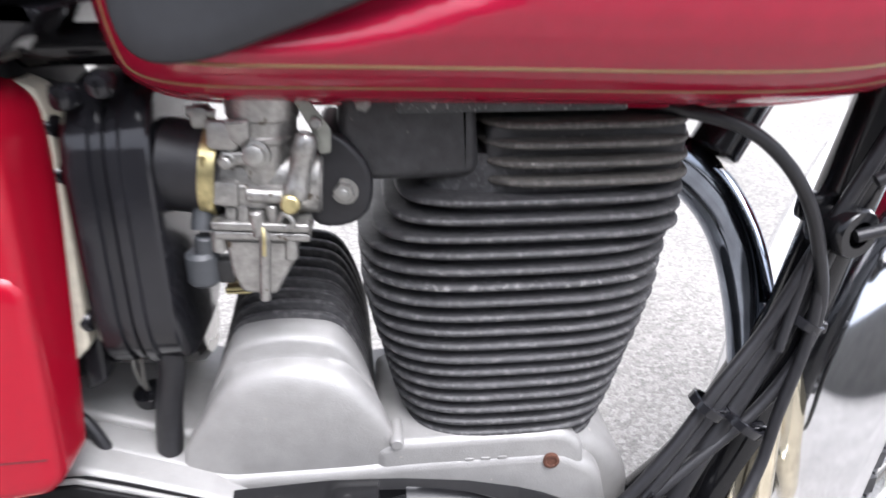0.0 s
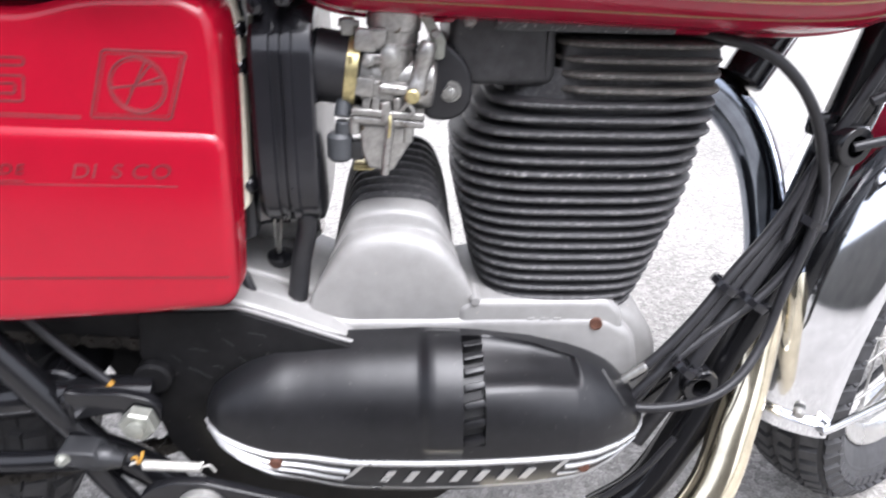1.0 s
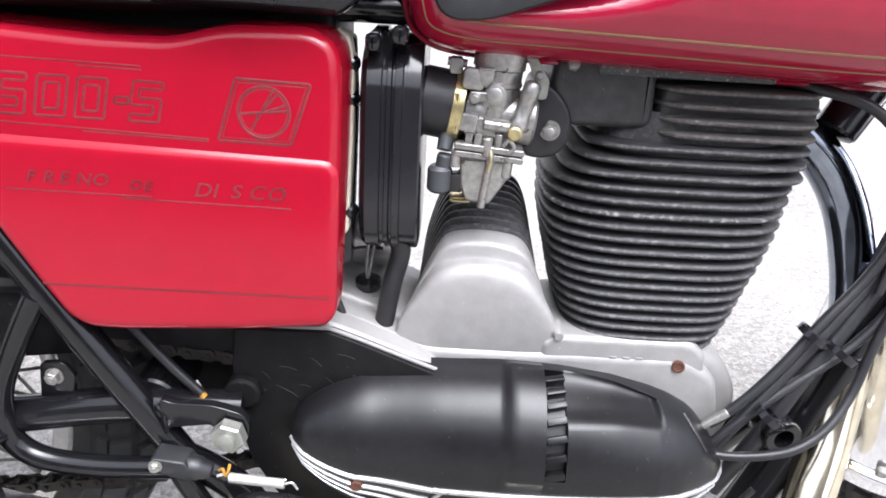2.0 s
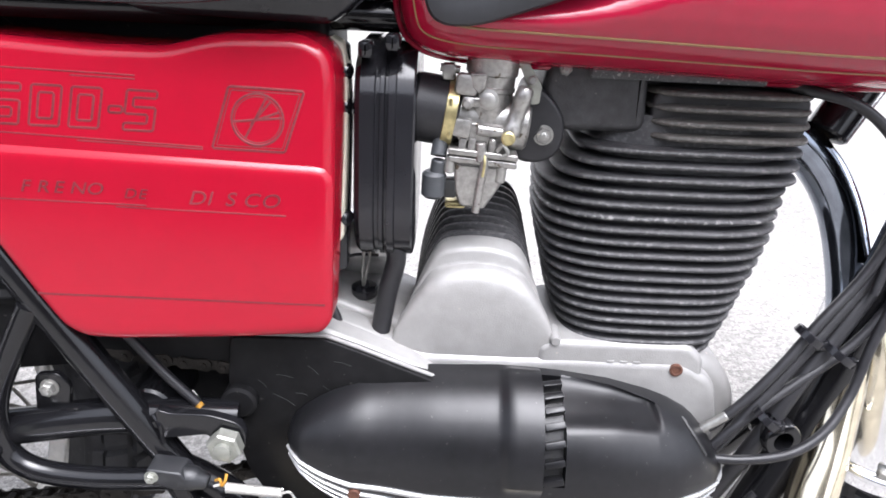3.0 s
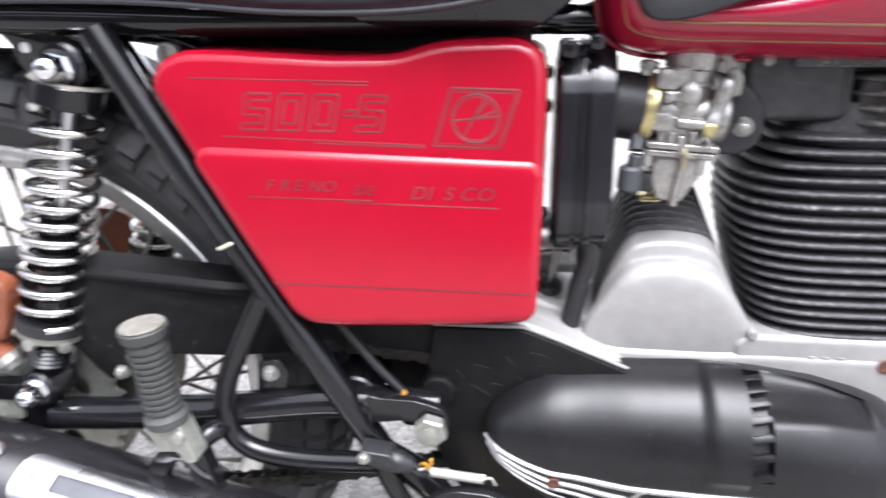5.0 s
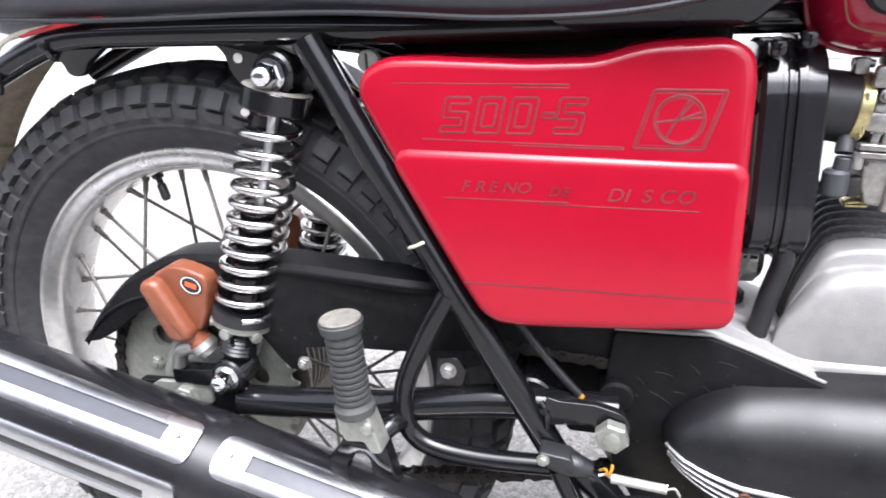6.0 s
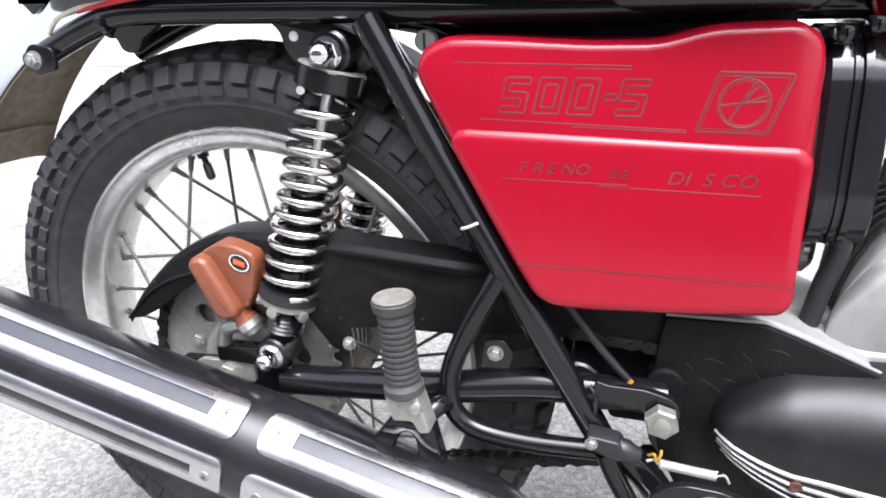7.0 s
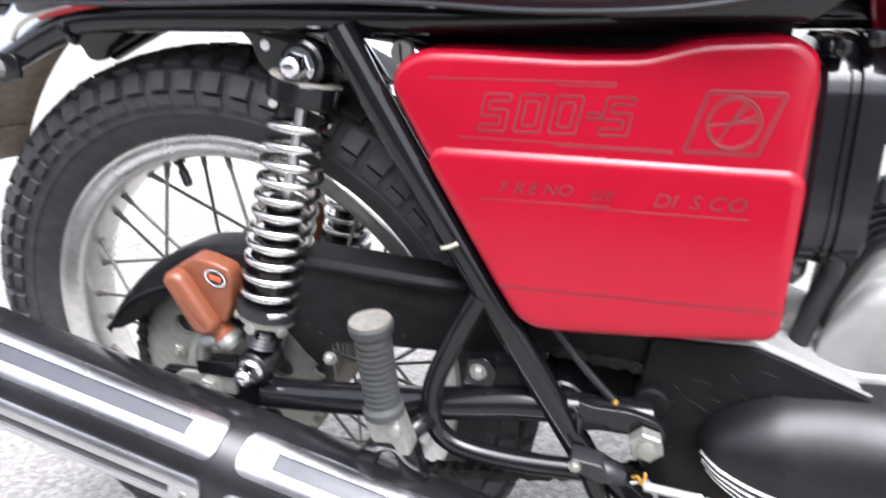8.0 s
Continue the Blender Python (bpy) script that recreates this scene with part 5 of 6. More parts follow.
def shrink(poly, k, kz, c=(-0.059, 0.400)):
    return [(c[0] + (x - c[0]) * k, c[1] + (z - c[1]) * kz) for x, z in poly]


def tier(y, k, kz, arch):
    """One ring of the cover: narrowed by k, topped at kz, its crown arched."""
    out = []
    for x, z in shrink(D, k, kz):
        t = max(0.0, min(1.0, (z - 0.440) / 0.045))
        out.append((x, y, z - arch * ((x + 0.059) / 0.058) ** 2 * t))
    return out


bm = bmesh.new()
loops(bm, [tier(*q) for q in ((0.050, 0.72, 0.88, 0), (-0.026, 0.78, 0.908, 0), (-0.0300, 0.80, 0.908, 0.001), (-0.0335, 0.820, 0.896, 0.003), (-0.0375, 0.845, 0.878, 0.006), (-0.0405, 0.865, 0.870, 0.009), (-0.0425, 0.878, 0.855, 0.010), (-0.0438, 0.888, 0.836, 0.011), (-0.0444, 0.900, 0.790, 0.012),
                              (-0.0460, 0.930, 0.768, 0.012), (-0.0500, 0.955, 0.756, 0.013), (-0.0545, 0.975, 0.738, 0.014), (-0.0575, 0.988, 0.712, 0.015), (-0.0598, 0.998, 0.672, 0.015), (-0.0614, 1.0, 0.610, 0.012), (-0.0626, 0.99, 0.5, 0.006), (-0.0633, 0.97, 0.3, 0), (-0.0633, 0.95, 0.1, 0))])
dynamo = part("dynamo_cover", sized(bm, 1.05, (0.0046, 0.0253, -0.0350)), CAST, bike, "rounded silver cast dynamo cover", angle=36)
for k in range(9):
    bm = bmesh.new()
    y = -0.029 + k * 0.0085
    slab(bm, shrink(D, 0.790 - 0.004 * k, 0.938 + 0.026 * k), y, y + 0.0042, 0.0010, 2)
    part("cooling_rib", sized(bm, 1.05, (0.0046, 0.0253, -0.0350)), FIN, dynamo)
bm = bmesh.new()
lathe(bm, (0.010, -0.043, 0.424), (0, -1, 0), [(-0.02, 0.0045), (0.0, 0.0045), (0.002, 0.0035)], 16)
part("case_lug", bm, CAST, crank)
# starter motor and dipstick
bm = bmesh.new()
lathe(bm, (-0.230, 0.060, 0.462), (1, 0, 0), [(0, 0.022), (0.004, 0.029), (0.030, 0.030), (0.031, 0.033), (0.038, 0.033), (0.039, 0.030), (0.100, 0.030), (0.106, 0.024)], 36)
part("starter_motor", bm, ALU, bike, "bright cylindrical starter motor")
bm = bmesh.new()
slab(bm, corner([(-0.205, 0.300), (-0.205, 0.452), (-0.105, 0.415), (-0.105, 0.300)], 0.008), -0.020, 0.060, 0.006)
part("gearbox_top", bm, CAST, crank)
bm = bmesh.new()
lathe(bm, (-0.1545, 0.005, 0.4300), (0, -0.1, 1), [(0, 0.013), (0.003, 0.013), (0.004, 0.010)], 24)
part("filler_washer", bm, STEEL, crank)
bm = bmesh.new()
lathe(bm, (-0.1545, 0.0045, 0.4345), (0, -0.1, 1), [(0, 0.0105), (0.001, 0.0115), (0.008, 0.0115), (0.009, 0.010), (0.0095, 0.004), (0.013, 0.004)], 20)
part("filler_cap", bm, PLASTIC, crank)
bm = bmesh.new()
tube(bm, [(-0.190, -0.030, 0.455), (-0.180, -0.034, 0.448), (-0.172, -0.038, 0.434), (-0.168, -0.040, 0.420)], 0.0040, 10)
tube(bm, [(-0.185, -0.010, 0.470), (-0.160, -0.012, 0.480), (-0.140, -0.015, 0.482)], 0.0015, 8)
part("breather_cable", bm, RUBBER, bike)
# black sprocket cover plate
bm = bmesh.new()
poly = [(-0.250, 0.432), (-0.176, 0.4325), (-0.150, 0.4230), (-0.092, 0.3990), (-0.075, 0.3920), (-0.050, 0.379), (0.00, 0.365), (0.02, 0.26), (-0.02, 0.225), (-0.160, 0.225), (-0.225, 0.260), (-0.246, 0.300), (-0.252, 0.330), (-0.2545, 0.352), (-0.2550, 0.395)]
slab(bm, corner(poly, 0.005), -0.0715, -0.0580, 0.0015)
plate = part("sprocket_cover", bm, PLATE, bike, "flat scratched black sprocket cover plate")
bm = bmesh.new()
tube(bm, [(-0.250, -0.068, 0.4335), (-0.176, -0.068, 0.4345), (-0.150, -0.068, 0.4250), (-0.108, -0.067, 0.4075), (-0.090, -0.064, 0.3985)], 0.0018, 8, 1)
part("gasket_edge", bm, CAST, plate)

scratch_rng = random.Random(7)
for k in range(9):
    bm = bmesh.new()
    x, z = scratch_rng.uniform(-0.235, -0.130), scratch_rng.uniform(0.375, 0.415)
    a, n = scratch_rng.uniform(-0.9, 0.2), scratch_rng.uniform(0.008, 0.024)
    tube(bm, [(x, -0.0716, z), (x + n * 0.5 * math.cos(a), -0.0716, z + n * 0.5 * math.sin(a) + 0.001), (x + n * math.cos(a), -0.0716, z + n * math.sin(a))], 0.00015, 5, 2)
    part("scratch", bm, GREYRUBBER, plate)

# -- black engine side pod --
POD = [(-0.2075, 0.0020, 0.0120), (-0.2060, 0.0080, 0.0180), (-0.2020, 0.0175, 0.0255), (-0.1920, 0.0300, 0.0360), (-0.1740, 0.0480, 0.0475), (-0.1520, 0.0620, 0.0590), (-0.1155, 0.0715, 0.0660), (-0.0900, 0.0750, 0.0690), (-0.0370, 0.0775, 0.0710),
       (0.0100, 0.0755, 0.0710), (0.0560, 0.0690, 0.0690), (0.0900, 0.0600, 0.0660), (0.1080, 0.0530, 0.0620), (0.1280, 0.0415, 0.0530), (0.1450, 0.0225, 0.0420), (0.1560, 0.0065, 0.0260), (0.1600, 0.0020, 0.0100)]
POD_Y = -0.0500


def pod_z(x):
    """The band's upper edge: level, rising towards the tail."""
    return 0.3255 + 0.0210 * max(0.0, (-0.075 - x) / 0.132) ** 2


def pod_y(x):
    return POD_Y - 0.0200 * ease((-0.110 - x) / 0.095)


def pod_ab(x):
    return lerp_table(x, [(a, b, c) for a, b, c in POD])


def ease(t):
    t = max(0.0, min(1.0, t))
    return t * t * (3 - 2 * t)


def scoop_span(x):
    """Lower edge, crease and upper edge of the air scoop, in degrees."""
    t = max(0.0, min(1.0, (x - 0.0148) / 0.080))
    return 41.0 + 8 * t, 62.0 + 8.0 * t, 85.5 - 8.0 * t ** 2.2


def shell(x, th):
    b, a = pod_ab(x)
    return Vector((x, pod_y(x) - a * math.cos(th) ** 0.90, pod_z(x) + b * math.sin(th) ** 0.92))


def pod_point(x, deg):
    """On the pod's upper shell; deg: 0 at the band, 90 on the crest."""
    p = shell(x, radians(deg))
    n = Vector((0, -math.cos(radians(deg)), math.sin(radians(deg))))
    if x < -0.0026:
        p += n * 0.0052 * ease((x + 0.0375) / 0.011) * ease((deg - 3) / 7) * ease((91 - deg) / 10)
    elif x < 0.0148:
        if 8.95 < deg < 84:
            p -= n * 0.0090
    else:
        lo, mid, hi = scoop_span(x)
        depth = ease((0.0975 - x) / 0.010)
        if lo < deg < hi and depth > 0:
            top, foot = shell(x, radians(hi)), shell(x, radians(lo))
            pit = shell(x, radians(mid))
            pit = pit + Vector((0, 0.0125, -0.0030)) * depth
            if deg >= mid:
                t = (deg - mid) / (hi - mid)
                q = pit + (top - pit) * t + Vector((0, 0.0030, 0)) * math.sin(math.pi * t) * depth
            else:
                t = (deg - lo) / (mid - lo)
                q = foot + (pit - foot) * t
                q += (p - q) * (1 - ease(t / 0.55))
            p = p + (q - p) * min(1.0, depth * 1.5)
    return p


bm = bmesh.new()
xs = sorted(set([-0.2075, -0.2069, -0.2060, -0.2040, -0.2020, -0.1985, -0.1950, -0.1920, -0.1860] + [-0.18 + 0.010 * i for i in range(14)] + [-0.0410, -0.0385, -0.0360, -0.0335, -0.0310, -0.0280, -0.0220, -0.015, -0.008, -0.0040, -0.0027, -0.0025, -0.0014, 0.0144, 0.0147, 0.0149, 0.0170, 0.0215] +
                [0.026 + 0.006 * i for i in range(11)] + [0.0878, 0.0895, 0.0912, 0.0930, 0.0948, 0.0962, 0.0976, 0.1020, 0.1080, 0.1160, 0.1240, 0.1320, 0.1390, 0.1450, 0.1500, 0.1540, 0.1570, 0.1590, 0.1600]))


def degrees_at(x):
    lo, mid, hi = scoop_span(x) if x >= 0.0148 else (45.0, 63.0, 84.05)
    d = [0, 3, 6, 8.9, 9.1] + [9.1 + (lo - 9.1) * k / 7 for k in range(1, 8)]
    d += [lo + (mid - lo) * k / 8 for k in range(1, 9)] + [mid + (hi - mid) * k / 6 for k in range(1, 6)] + [hi - 0.1, hi + 0.1, hi + 1.2]
    return d + [hi + 1.2 + (90 - hi - 1.2) * k / 6 for k in range(1, 7)]


rings = []
for x in xs:
    b, a = pod_ab(x)
    ring = [pod_point(x, t) for t in degrees_at(x)]
    ring += [(x, pod_y(x) + 0.006, pod_z(x) + b * 0.90), (x, pod_y(x) + 0.008, pod_z(x) - 0.7 * b)]
    ring += [(x, pod_y(x) - a * 0.35, pod_z(x) - 0.80 * b - 0.002), (x, pod_y(x) - a * 0.70, pod_z(x) - 0.66 * b - 0.002), (x, pod_y(x) - a * 0.90, pod_z(x) - 0.50 * b - 0.002), (x, pod_y(x) - a * 0.975, pod_z(x) - 0.38 * b - 0.001), (x, pod_y(x) - a, pod_z(x) - 0.12 * b)]
    rings.append(ring)
loops(bm, rings)
pod = part("engine_side_pod", bm, SATIN, bike, "satin black teardrop engine pod with silver ribbed band", angle=40)
# black strip on the recess floor puts the opening's darkness into colour
bm = bmesh.new()
strip = []
for x in (-0.0012, 0.0142):
    strip.append([pod_point(0.010, 10 + 73 * i / 20) + Vector((x - 0.010, -0.0006, 0.0004)) for i in range(21)])
loops(bm, [strip[0], strip[1], [p + Vector((0, 0.0012, -0.0006)) for p in strip[1]], [p + Vector((0, 0.0012, -0.0006)) for p in strip[0]]], closed=False)
part("vent_opening", bm, INK, pod, "black strip standing in for the dark vent opening")
for deg in (11, 23, 35, 47, 58, 68, 78):
    bm = bmesh.new()
    p0 = shell(0.0065, radians(deg))
    nrm = Vector((0, -math.cos(radians(deg)), math.sin(radians(deg))))
    rot = Matrix((Vector((1, 0, 0)), -nrm, Vector((1, 0, 0)).cross(-nrm))).transposed() @ Matrix.Rotation(radians(-12), 3, "Y")
    block(bm, p0 - nrm * 0.0048, (0.0164, 0.0090, 0.0056), 0.0008, rot)
    part("grille_bar", bm, SATIN, pod)


def band_pt(x, dz, out):
    b, a = pod_ab(x)
    k = 0.30 + 0.70 * min(1, max(0, (x + 0.218) / 0.11)) if x < 0 else 0.55 + 0.45 * min(1, max(0, (0.162 - x) / 0.05))
    z = pod_z(x) - dz * k
    f = (pod_z(x) - z) / max(b, 0.004)
    sh = 1.0 if f < 0.12 else 1.0 - 0.10 * max(0, (f - 0.12) / 0.38) ** 1.6
    n = Vector((0, -1, 0))
    if x > 0.12:
        n = Vector((min(1, (x - 0.12) / 0.035), -1, 0)).normalized()
    if x < -0.15:
        n = Vector((-min(1, (-0.15 - x) / 0.06), -1, 0)).normalized()
    return Vector((x, pod_y(x) - a * sh, z)) + n * out


def rib(x0, x1, dz, h):
    """A flat silver rib along the band, h high."""
    n = max(4, int((x1 - x0) / 0.006))
    bm = bmesh.new()
    rr = []
    for i in range(n + 1):
        x = x0 + (x1 - x0) * i / n
        rr.append([band_pt(x, dz, -0.001), band_pt(x, dz, 0.0012), band_pt(x, dz + h * 0.25, 0.0024), band_pt(x, dz + h * 0.75, 0.0024), band_pt(x, dz + h, 0.0012), band_pt(x, dz + h, -0.001)])
    loops(bm, rr)
    return bm


RIBH = 0.0050
band = part("silver_band", rib(-0.2045, 0.1585, 0.000, RIBH), BANDSILVER, pod, "silver ribbed band with a name panel")
part("rib", rib(-0.1990, 0.1575, 0.0305, RIBH), BANDSILVER, pod)
for dz in (0.0105, 0.0205):
    part("rib", rib(-0.2025, -0.0850 - dz * 0.55, dz, RIBH), BANDSILVER, pod)
    part("rib", rib(0.0860 - dz * 0.45, 0.1575, dz, RIBH), BANDSILVER, pod)
for x, s in ((-0.0830, 1), (0.0800, 1)):
    bm = bmesh.new()
    a, b = band_pt(x + 0.003, 0.002, 0.001), band_pt(x - 0.017, 0.033, 0.001)
    d = (b - a).normalized()
    w = Vector((0.0022, 0, 0))
    o = Vector((0, -0.0016, 0))
    loops(bm, [[p - w, p - w + o, p + w + o, p + w] for p in (a, b)])
    part("panel_frame", bm, BANDSILVER, pod)
# the maker's name stands as plain slanted bars
for k in range(7):
    bm = bmesh.new()
    x = -0.0610 + k * 0.0186
    a, b = band_pt(x + 0.0035, 0.0105, 0.0008), band_pt(x - 0.0035, 0.0235, 0.0008)
    loops(bm, [[p + Vector((w, y, 0)) for w, y in ((-0.0032, 0), (-0.0032, -0.0014), (0.0032, -0.0014), (0.0032, 0))] for p in (a, b)])
    part("name_bar", bm, BANDSILVER, pod)
for x, dz in ((-0.1480, 0.0125), (0.0980, 0.0170)):
    bm = bmesh.new()
    p = band_pt(x, dz, 0.0)
    lathe(bm, p, (0, -1, 0), [(-0.002, 0.0050), (0.0026, 0.0050), (0.0034, 0.0040), (0.0030, 0.0012)], 18)
    part("band_screw", bm, RUST, pod, "rusty slotted band screw")
bm = bmesh.new()
tube(bm, [pod_point(0.1170, 74), pod_point(0.1240, 58), pod_point(0.1330, 42)], 0.0016, 8)
part("pod_notch", bm, INK, pod)

# -- exhaust --
def silencer_at(x):
    return Vector((x, -0.150, 0.3000 - 0.248 * (x + 0.615)))


ax = (silencer_at(-1.0) - silencer_at(-0.4)).normalized()
SX = Vector((0, -1, 0))
SZ = ax.cross(SX)
SZ = SZ if SZ.z > 0 else -SZ
R_S = 0.0515
bm = bmesh.new()
o = silencer_at(-0.300)
lathe(bm, o, ax, [(-0.02, 0.022), (0.0, 0.026), (0.05, 0.040), (0.09, R_S), (0.72, R_S), (0.80, 0.040), (0.84, 0.030), (0.842, 0.022), (0.80, 0.022)], 64)
silencer = part("silencer", bm, SATINEX, bike, "black silencer with slotted chrome heat shields", angle=50)


def shield(x0, x1, mid, half, slot=0.36, lift=0.0032, floor=None):
    """A chrome strip bent round the silencer with a long slot; angles in degrees up from the outer side."""
    L0, L1 = (silencer_at(x0) - o).dot(ax), (silencer_at(x1) - o).dot(ax)
    L0, L1 = min(L0, L1), max(L0, L1)
    hw = R_S * radians(half)
    sw = hw * slot

    def wrap(l, w, r):
        a = radians(mid) + w / R_S
        return o + ax * l + (SX * math.cos(a) + SZ * math.sin(a)) * (R_S + r)
    bm = bmesh.new()
    # strips of the frame, cut fine so that they follow the curve
    ls = [L0, L0 + 0.002, L0 + 0.005, L0 + 0.0095, L0 + 0.0300, L0 + 0.0312, L1 - 0.0312, L1 - 0.0300, L1 - 0.0095, L1 - 0.005, L1 - 0.002, L1]
    ws = [-hw, -hw * 0.86, -hw * 0.6, -sw, -sw * 0.5, 0, sw * 0.5, sw, hw * 0.6, hw * 0.86, hw]

    def half_at(l):
        e = min(l - L0, L1 - l)
        rc = 0.0095
        return hw if e >= rc else hw - rc + math.sqrt(max(rc * rc - (rc - e) ** 2, 0))
    vt = {}

    def v(i, j, r):
        key = (i, j, r)
        if key not in vt:
            w = max(-half_at(ls[i]), min(half_at(ls[i]), ws[j]))
            fall = lift * (1 - 0.55 * (abs(w) / hw) ** 6)
            vt[key] = bm.verts.new(wrap(ls[i], w, fall if r else 0.0002))
        return vt[key]
    cells = [(i, j) for i in range(len(ls) - 1) for j in range(len(ws) - 1) if not (4 <= i <= 6 and 3 <= j <= 6)]
    have = set(cells)
    for i, j in cells:
        q = [v(i, j, 1), v(i + 1, j, 1), v(i + 1, j + 1, 1), v(i, j + 1, 1)]
        bm.faces.new(q)
        for di, dj, a, b in ((-1, 0, (i, j), (i, j + 1)), (1, 0, (i + 1, j), (i + 1, j + 1)), (0, -1, (i, j), (i + 1, j)), (0, 1, (i, j + 1), (i + 1, j + 1))):
            if (i + di, j + dj) not in have:
                bm.faces.new((v(*a, 1), v(*b, 1), v(*b, 0), v(*a, 0)))
    bmesh.ops.remove_doubles(bm, verts=bm.verts, dist=0.00005)
    ob = part("heat_shield", bm, BRUSHED, silencer, "slotted bright heat shield", angle=45)
    for l in (L0 + 0.015, L1 - 0.015):
        bm = bmesh.new()
        p = wrap(l, 0, lift * 0.9)
        n = (p - (o + ax * l)).normalized()
        lathe(bm, p, n, [(0, 0.0052), (0.0008, 0.0050), (0.0016, 0.0036), (0.0018, 0.0005)], 18)
        screw = part("shield_screw", bm, STEEL, ob)
        # black bars on the head stand in for the shaded cross recess
        bm = bmesh.new()
        for t in (0, math.pi / 2):
            rot = Matrix((ax, n.cross(ax), n)).transposed() @ Matrix.Rotation(t + 0.4, 3, "Z")
            block(bm, p + n * 0.0017, (0.0052, 0.0010, 0.0006), 0.0002, rot)
        cross_ob = new("cross_slot", finish(bm, "cross_slot", INK))
        cross_ob.parent = ob
    # floor of the slot: sky-reflection grey above, shade black below, put into colour
    bm = bmesh.new()
    n = 8
    loops(bm, [[wrap(l, -sw + 2 * sw * k / n, 0.0004) for k in range(n + 1)] for l in (L0 + 0.028, L1 - 0.028)], closed=False)
    part("slot_floor", bm, floor or SLOT, ob)


shield(-0.6060, -1.000, 62, 22)
shield(-0.6060, -1.000, 0, 21, slot=0.32, floor=INK)
shield(-0.5850, -0.330, 62, 22)
shield(-0.5860, -0.330, 0, 21, slot=0.32, floor=INK)

bm = bmesh.new()
tube(bm, [(0.1631, 0.0461, 0.5922), (0.2030, 0.0505, 0.5850), (0.2395, 0.0498, 0.5585), (0.2665, 0.0447, 0.5196), (0.2785, 0.0261, 0.4710), (0.2801, 0.0039, 0.4241)], 0.0186, 24, 6)
header = part("exhaust_header", bm, BLUED, bike, "chrome exhaust header with blue heat tint", angle=60)
bm = bmesh.new()
tube(bm, [(0.2800, 0.0045, 0.4251), (0.2760, -0.0130, 0.3910), (0.2670, -0.0330, 0.3450), (0.2520, -0.0580, 0.3010), (0.230, -0.086, 0.250), (0.190, -0.104, 0.202), (0.130, -0.118, 0.172), (0.040, -0.130, 0.160), (-0.080, -0.140, 0.168), (-0.200, -0.148, 0.195), (-0.300, -0.150, 0.221)], 0.0200, 24, 6)
part("lower_pipe", bm, HEATED, header, "golden heat-tinted lower exhaust pipe", angle=60)
bm = bmesh.new()
lathe(bm, (0.1640, 0.0463, 0.5920), (0.95, 0.05, -0.25), [(0, 0.020), (0.004, 0.0215), (0.010, 0.0215), (0.014, 0.0195)], 30)
part("pipe_collar", bm, HEADBLACK, header)
# -- front down tube, mounts and coil --
frame_tube("down_tube", [(0.330, 0.0, 0.720), (0.3175, 0.0, 0.630), (0.3050, 0.0, 0.550), (0.2850, -0.008, 0.455), (0.2520, -0.022, 0.350), (0.2240, -0.035, 0.280), (0.185, -0.050, 0.215), (0.140, -0.058, 0.185)], 0.0190, "thick gloss black front down tube", 22)
frame_tube("down_tube", [(0.2900, 0.004, 0.480), (0.2560, 0.020, 0.350), (0.2240, 0.035, 0.280), (0.185, 0.050, 0.215), (0.140, 0.058, 0.185)], 0.0150, "", 18)
for c, ax2 in (((0.296, -0.018, 0.5545), (0.25, -1, 0.05)), ((0.2065, -0.052, 0.3480), (0.1, -1, 0.05))):
    bm = bmesh.new()
    c = Vector(c)
    d = Vector(ax2).normalized()
    lathe(bm, c - d * 0.014, d, [(0, 0.0085), (0, 0.0150), (0.002, 0.0165), (0.026, 0.0165), (0.028, 0.0150), (0.028, 0.0088), (0.012, 0.0085)], 28, caps=(False, True))
    ring = part("mounting_ring", bm, BLACK, bike, "round black frame mounting lug")
    bm = bmesh.new()
    block(bm, c + Vector((-0.014, 0.010, 0.012)), (0.022, 0.012, 0.018), 0.003)
    part("lug_web", bm, BLACK, ring)
bm = bmesh.new()
rod(bm, (0.285, 0.062, 0.672), (0.236, 0.046, 0.586), 0.0185, 28, 0.002)
coil = part("ignition_coil", bm, PLASTIC, bike, "black cylindrical ignition coil under the tank")
bm = bmesh.new()
tube(bm, [(0.210, 0.060, 0.640), (0.228, 0.054, 0.628), (0.242, 0.048, 0.618)], 0.010, 12)
part("coil_bracket", bm, PLASTIC, coil)
bm = bmesh.new()
tube(bm, [(0.215, 0.055, 0.575), (0.196, 0.050, 0.545), (0.180, 0.045, 0.500)], 0.008, 12)
part("oil_pipe", bm, BLACK, bike)


# -- cables --
def cable(pts, r, mat=None, label="", seg=10):
    bm = bmesh.new()
    tube(bm, pts, r, seg, 8)
    return part("cable", bm, mat or RUBBER, bike, label)


cable([(0.1516, 0.0067, 0.6330), (0.1826, -0.0091, 0.6300), (0.2130, -0.0225, 0.6232), (0.2398, -0.0269, 0.6044), (0.2618, -0.0290, 0.5768), (0.2775, -0.0290, 0.5432), (0.2887, -0.0290, 0.5040), (0.2820, -0.0321, 0.4669), (0.2545, -0.0396, 0.4275), (0.2069, -0.0503, 0.3905), (0.1784, -0.0568, 0.3672), (0.1548, -0.0613, 0.3430), (0.1300, -0.0660, 0.3100)], 0.0042, None, "thick black cable looping down from the tank")
gear = cable([(0.3167, -0.0181, 0.6358), (0.2824, -0.0224, 0.5502), (0.2569, -0.0273, 0.4893), (0.2256, -0.0379, 0.4492), (0.1999, -0.0476, 0.4142), (0.1753, -0.0544, 0.3841), (0.1567, -0.0578, 0.3651), (0.1450, -0.0580, 0.3540)], 0.0044)
bm = bmesh.new()
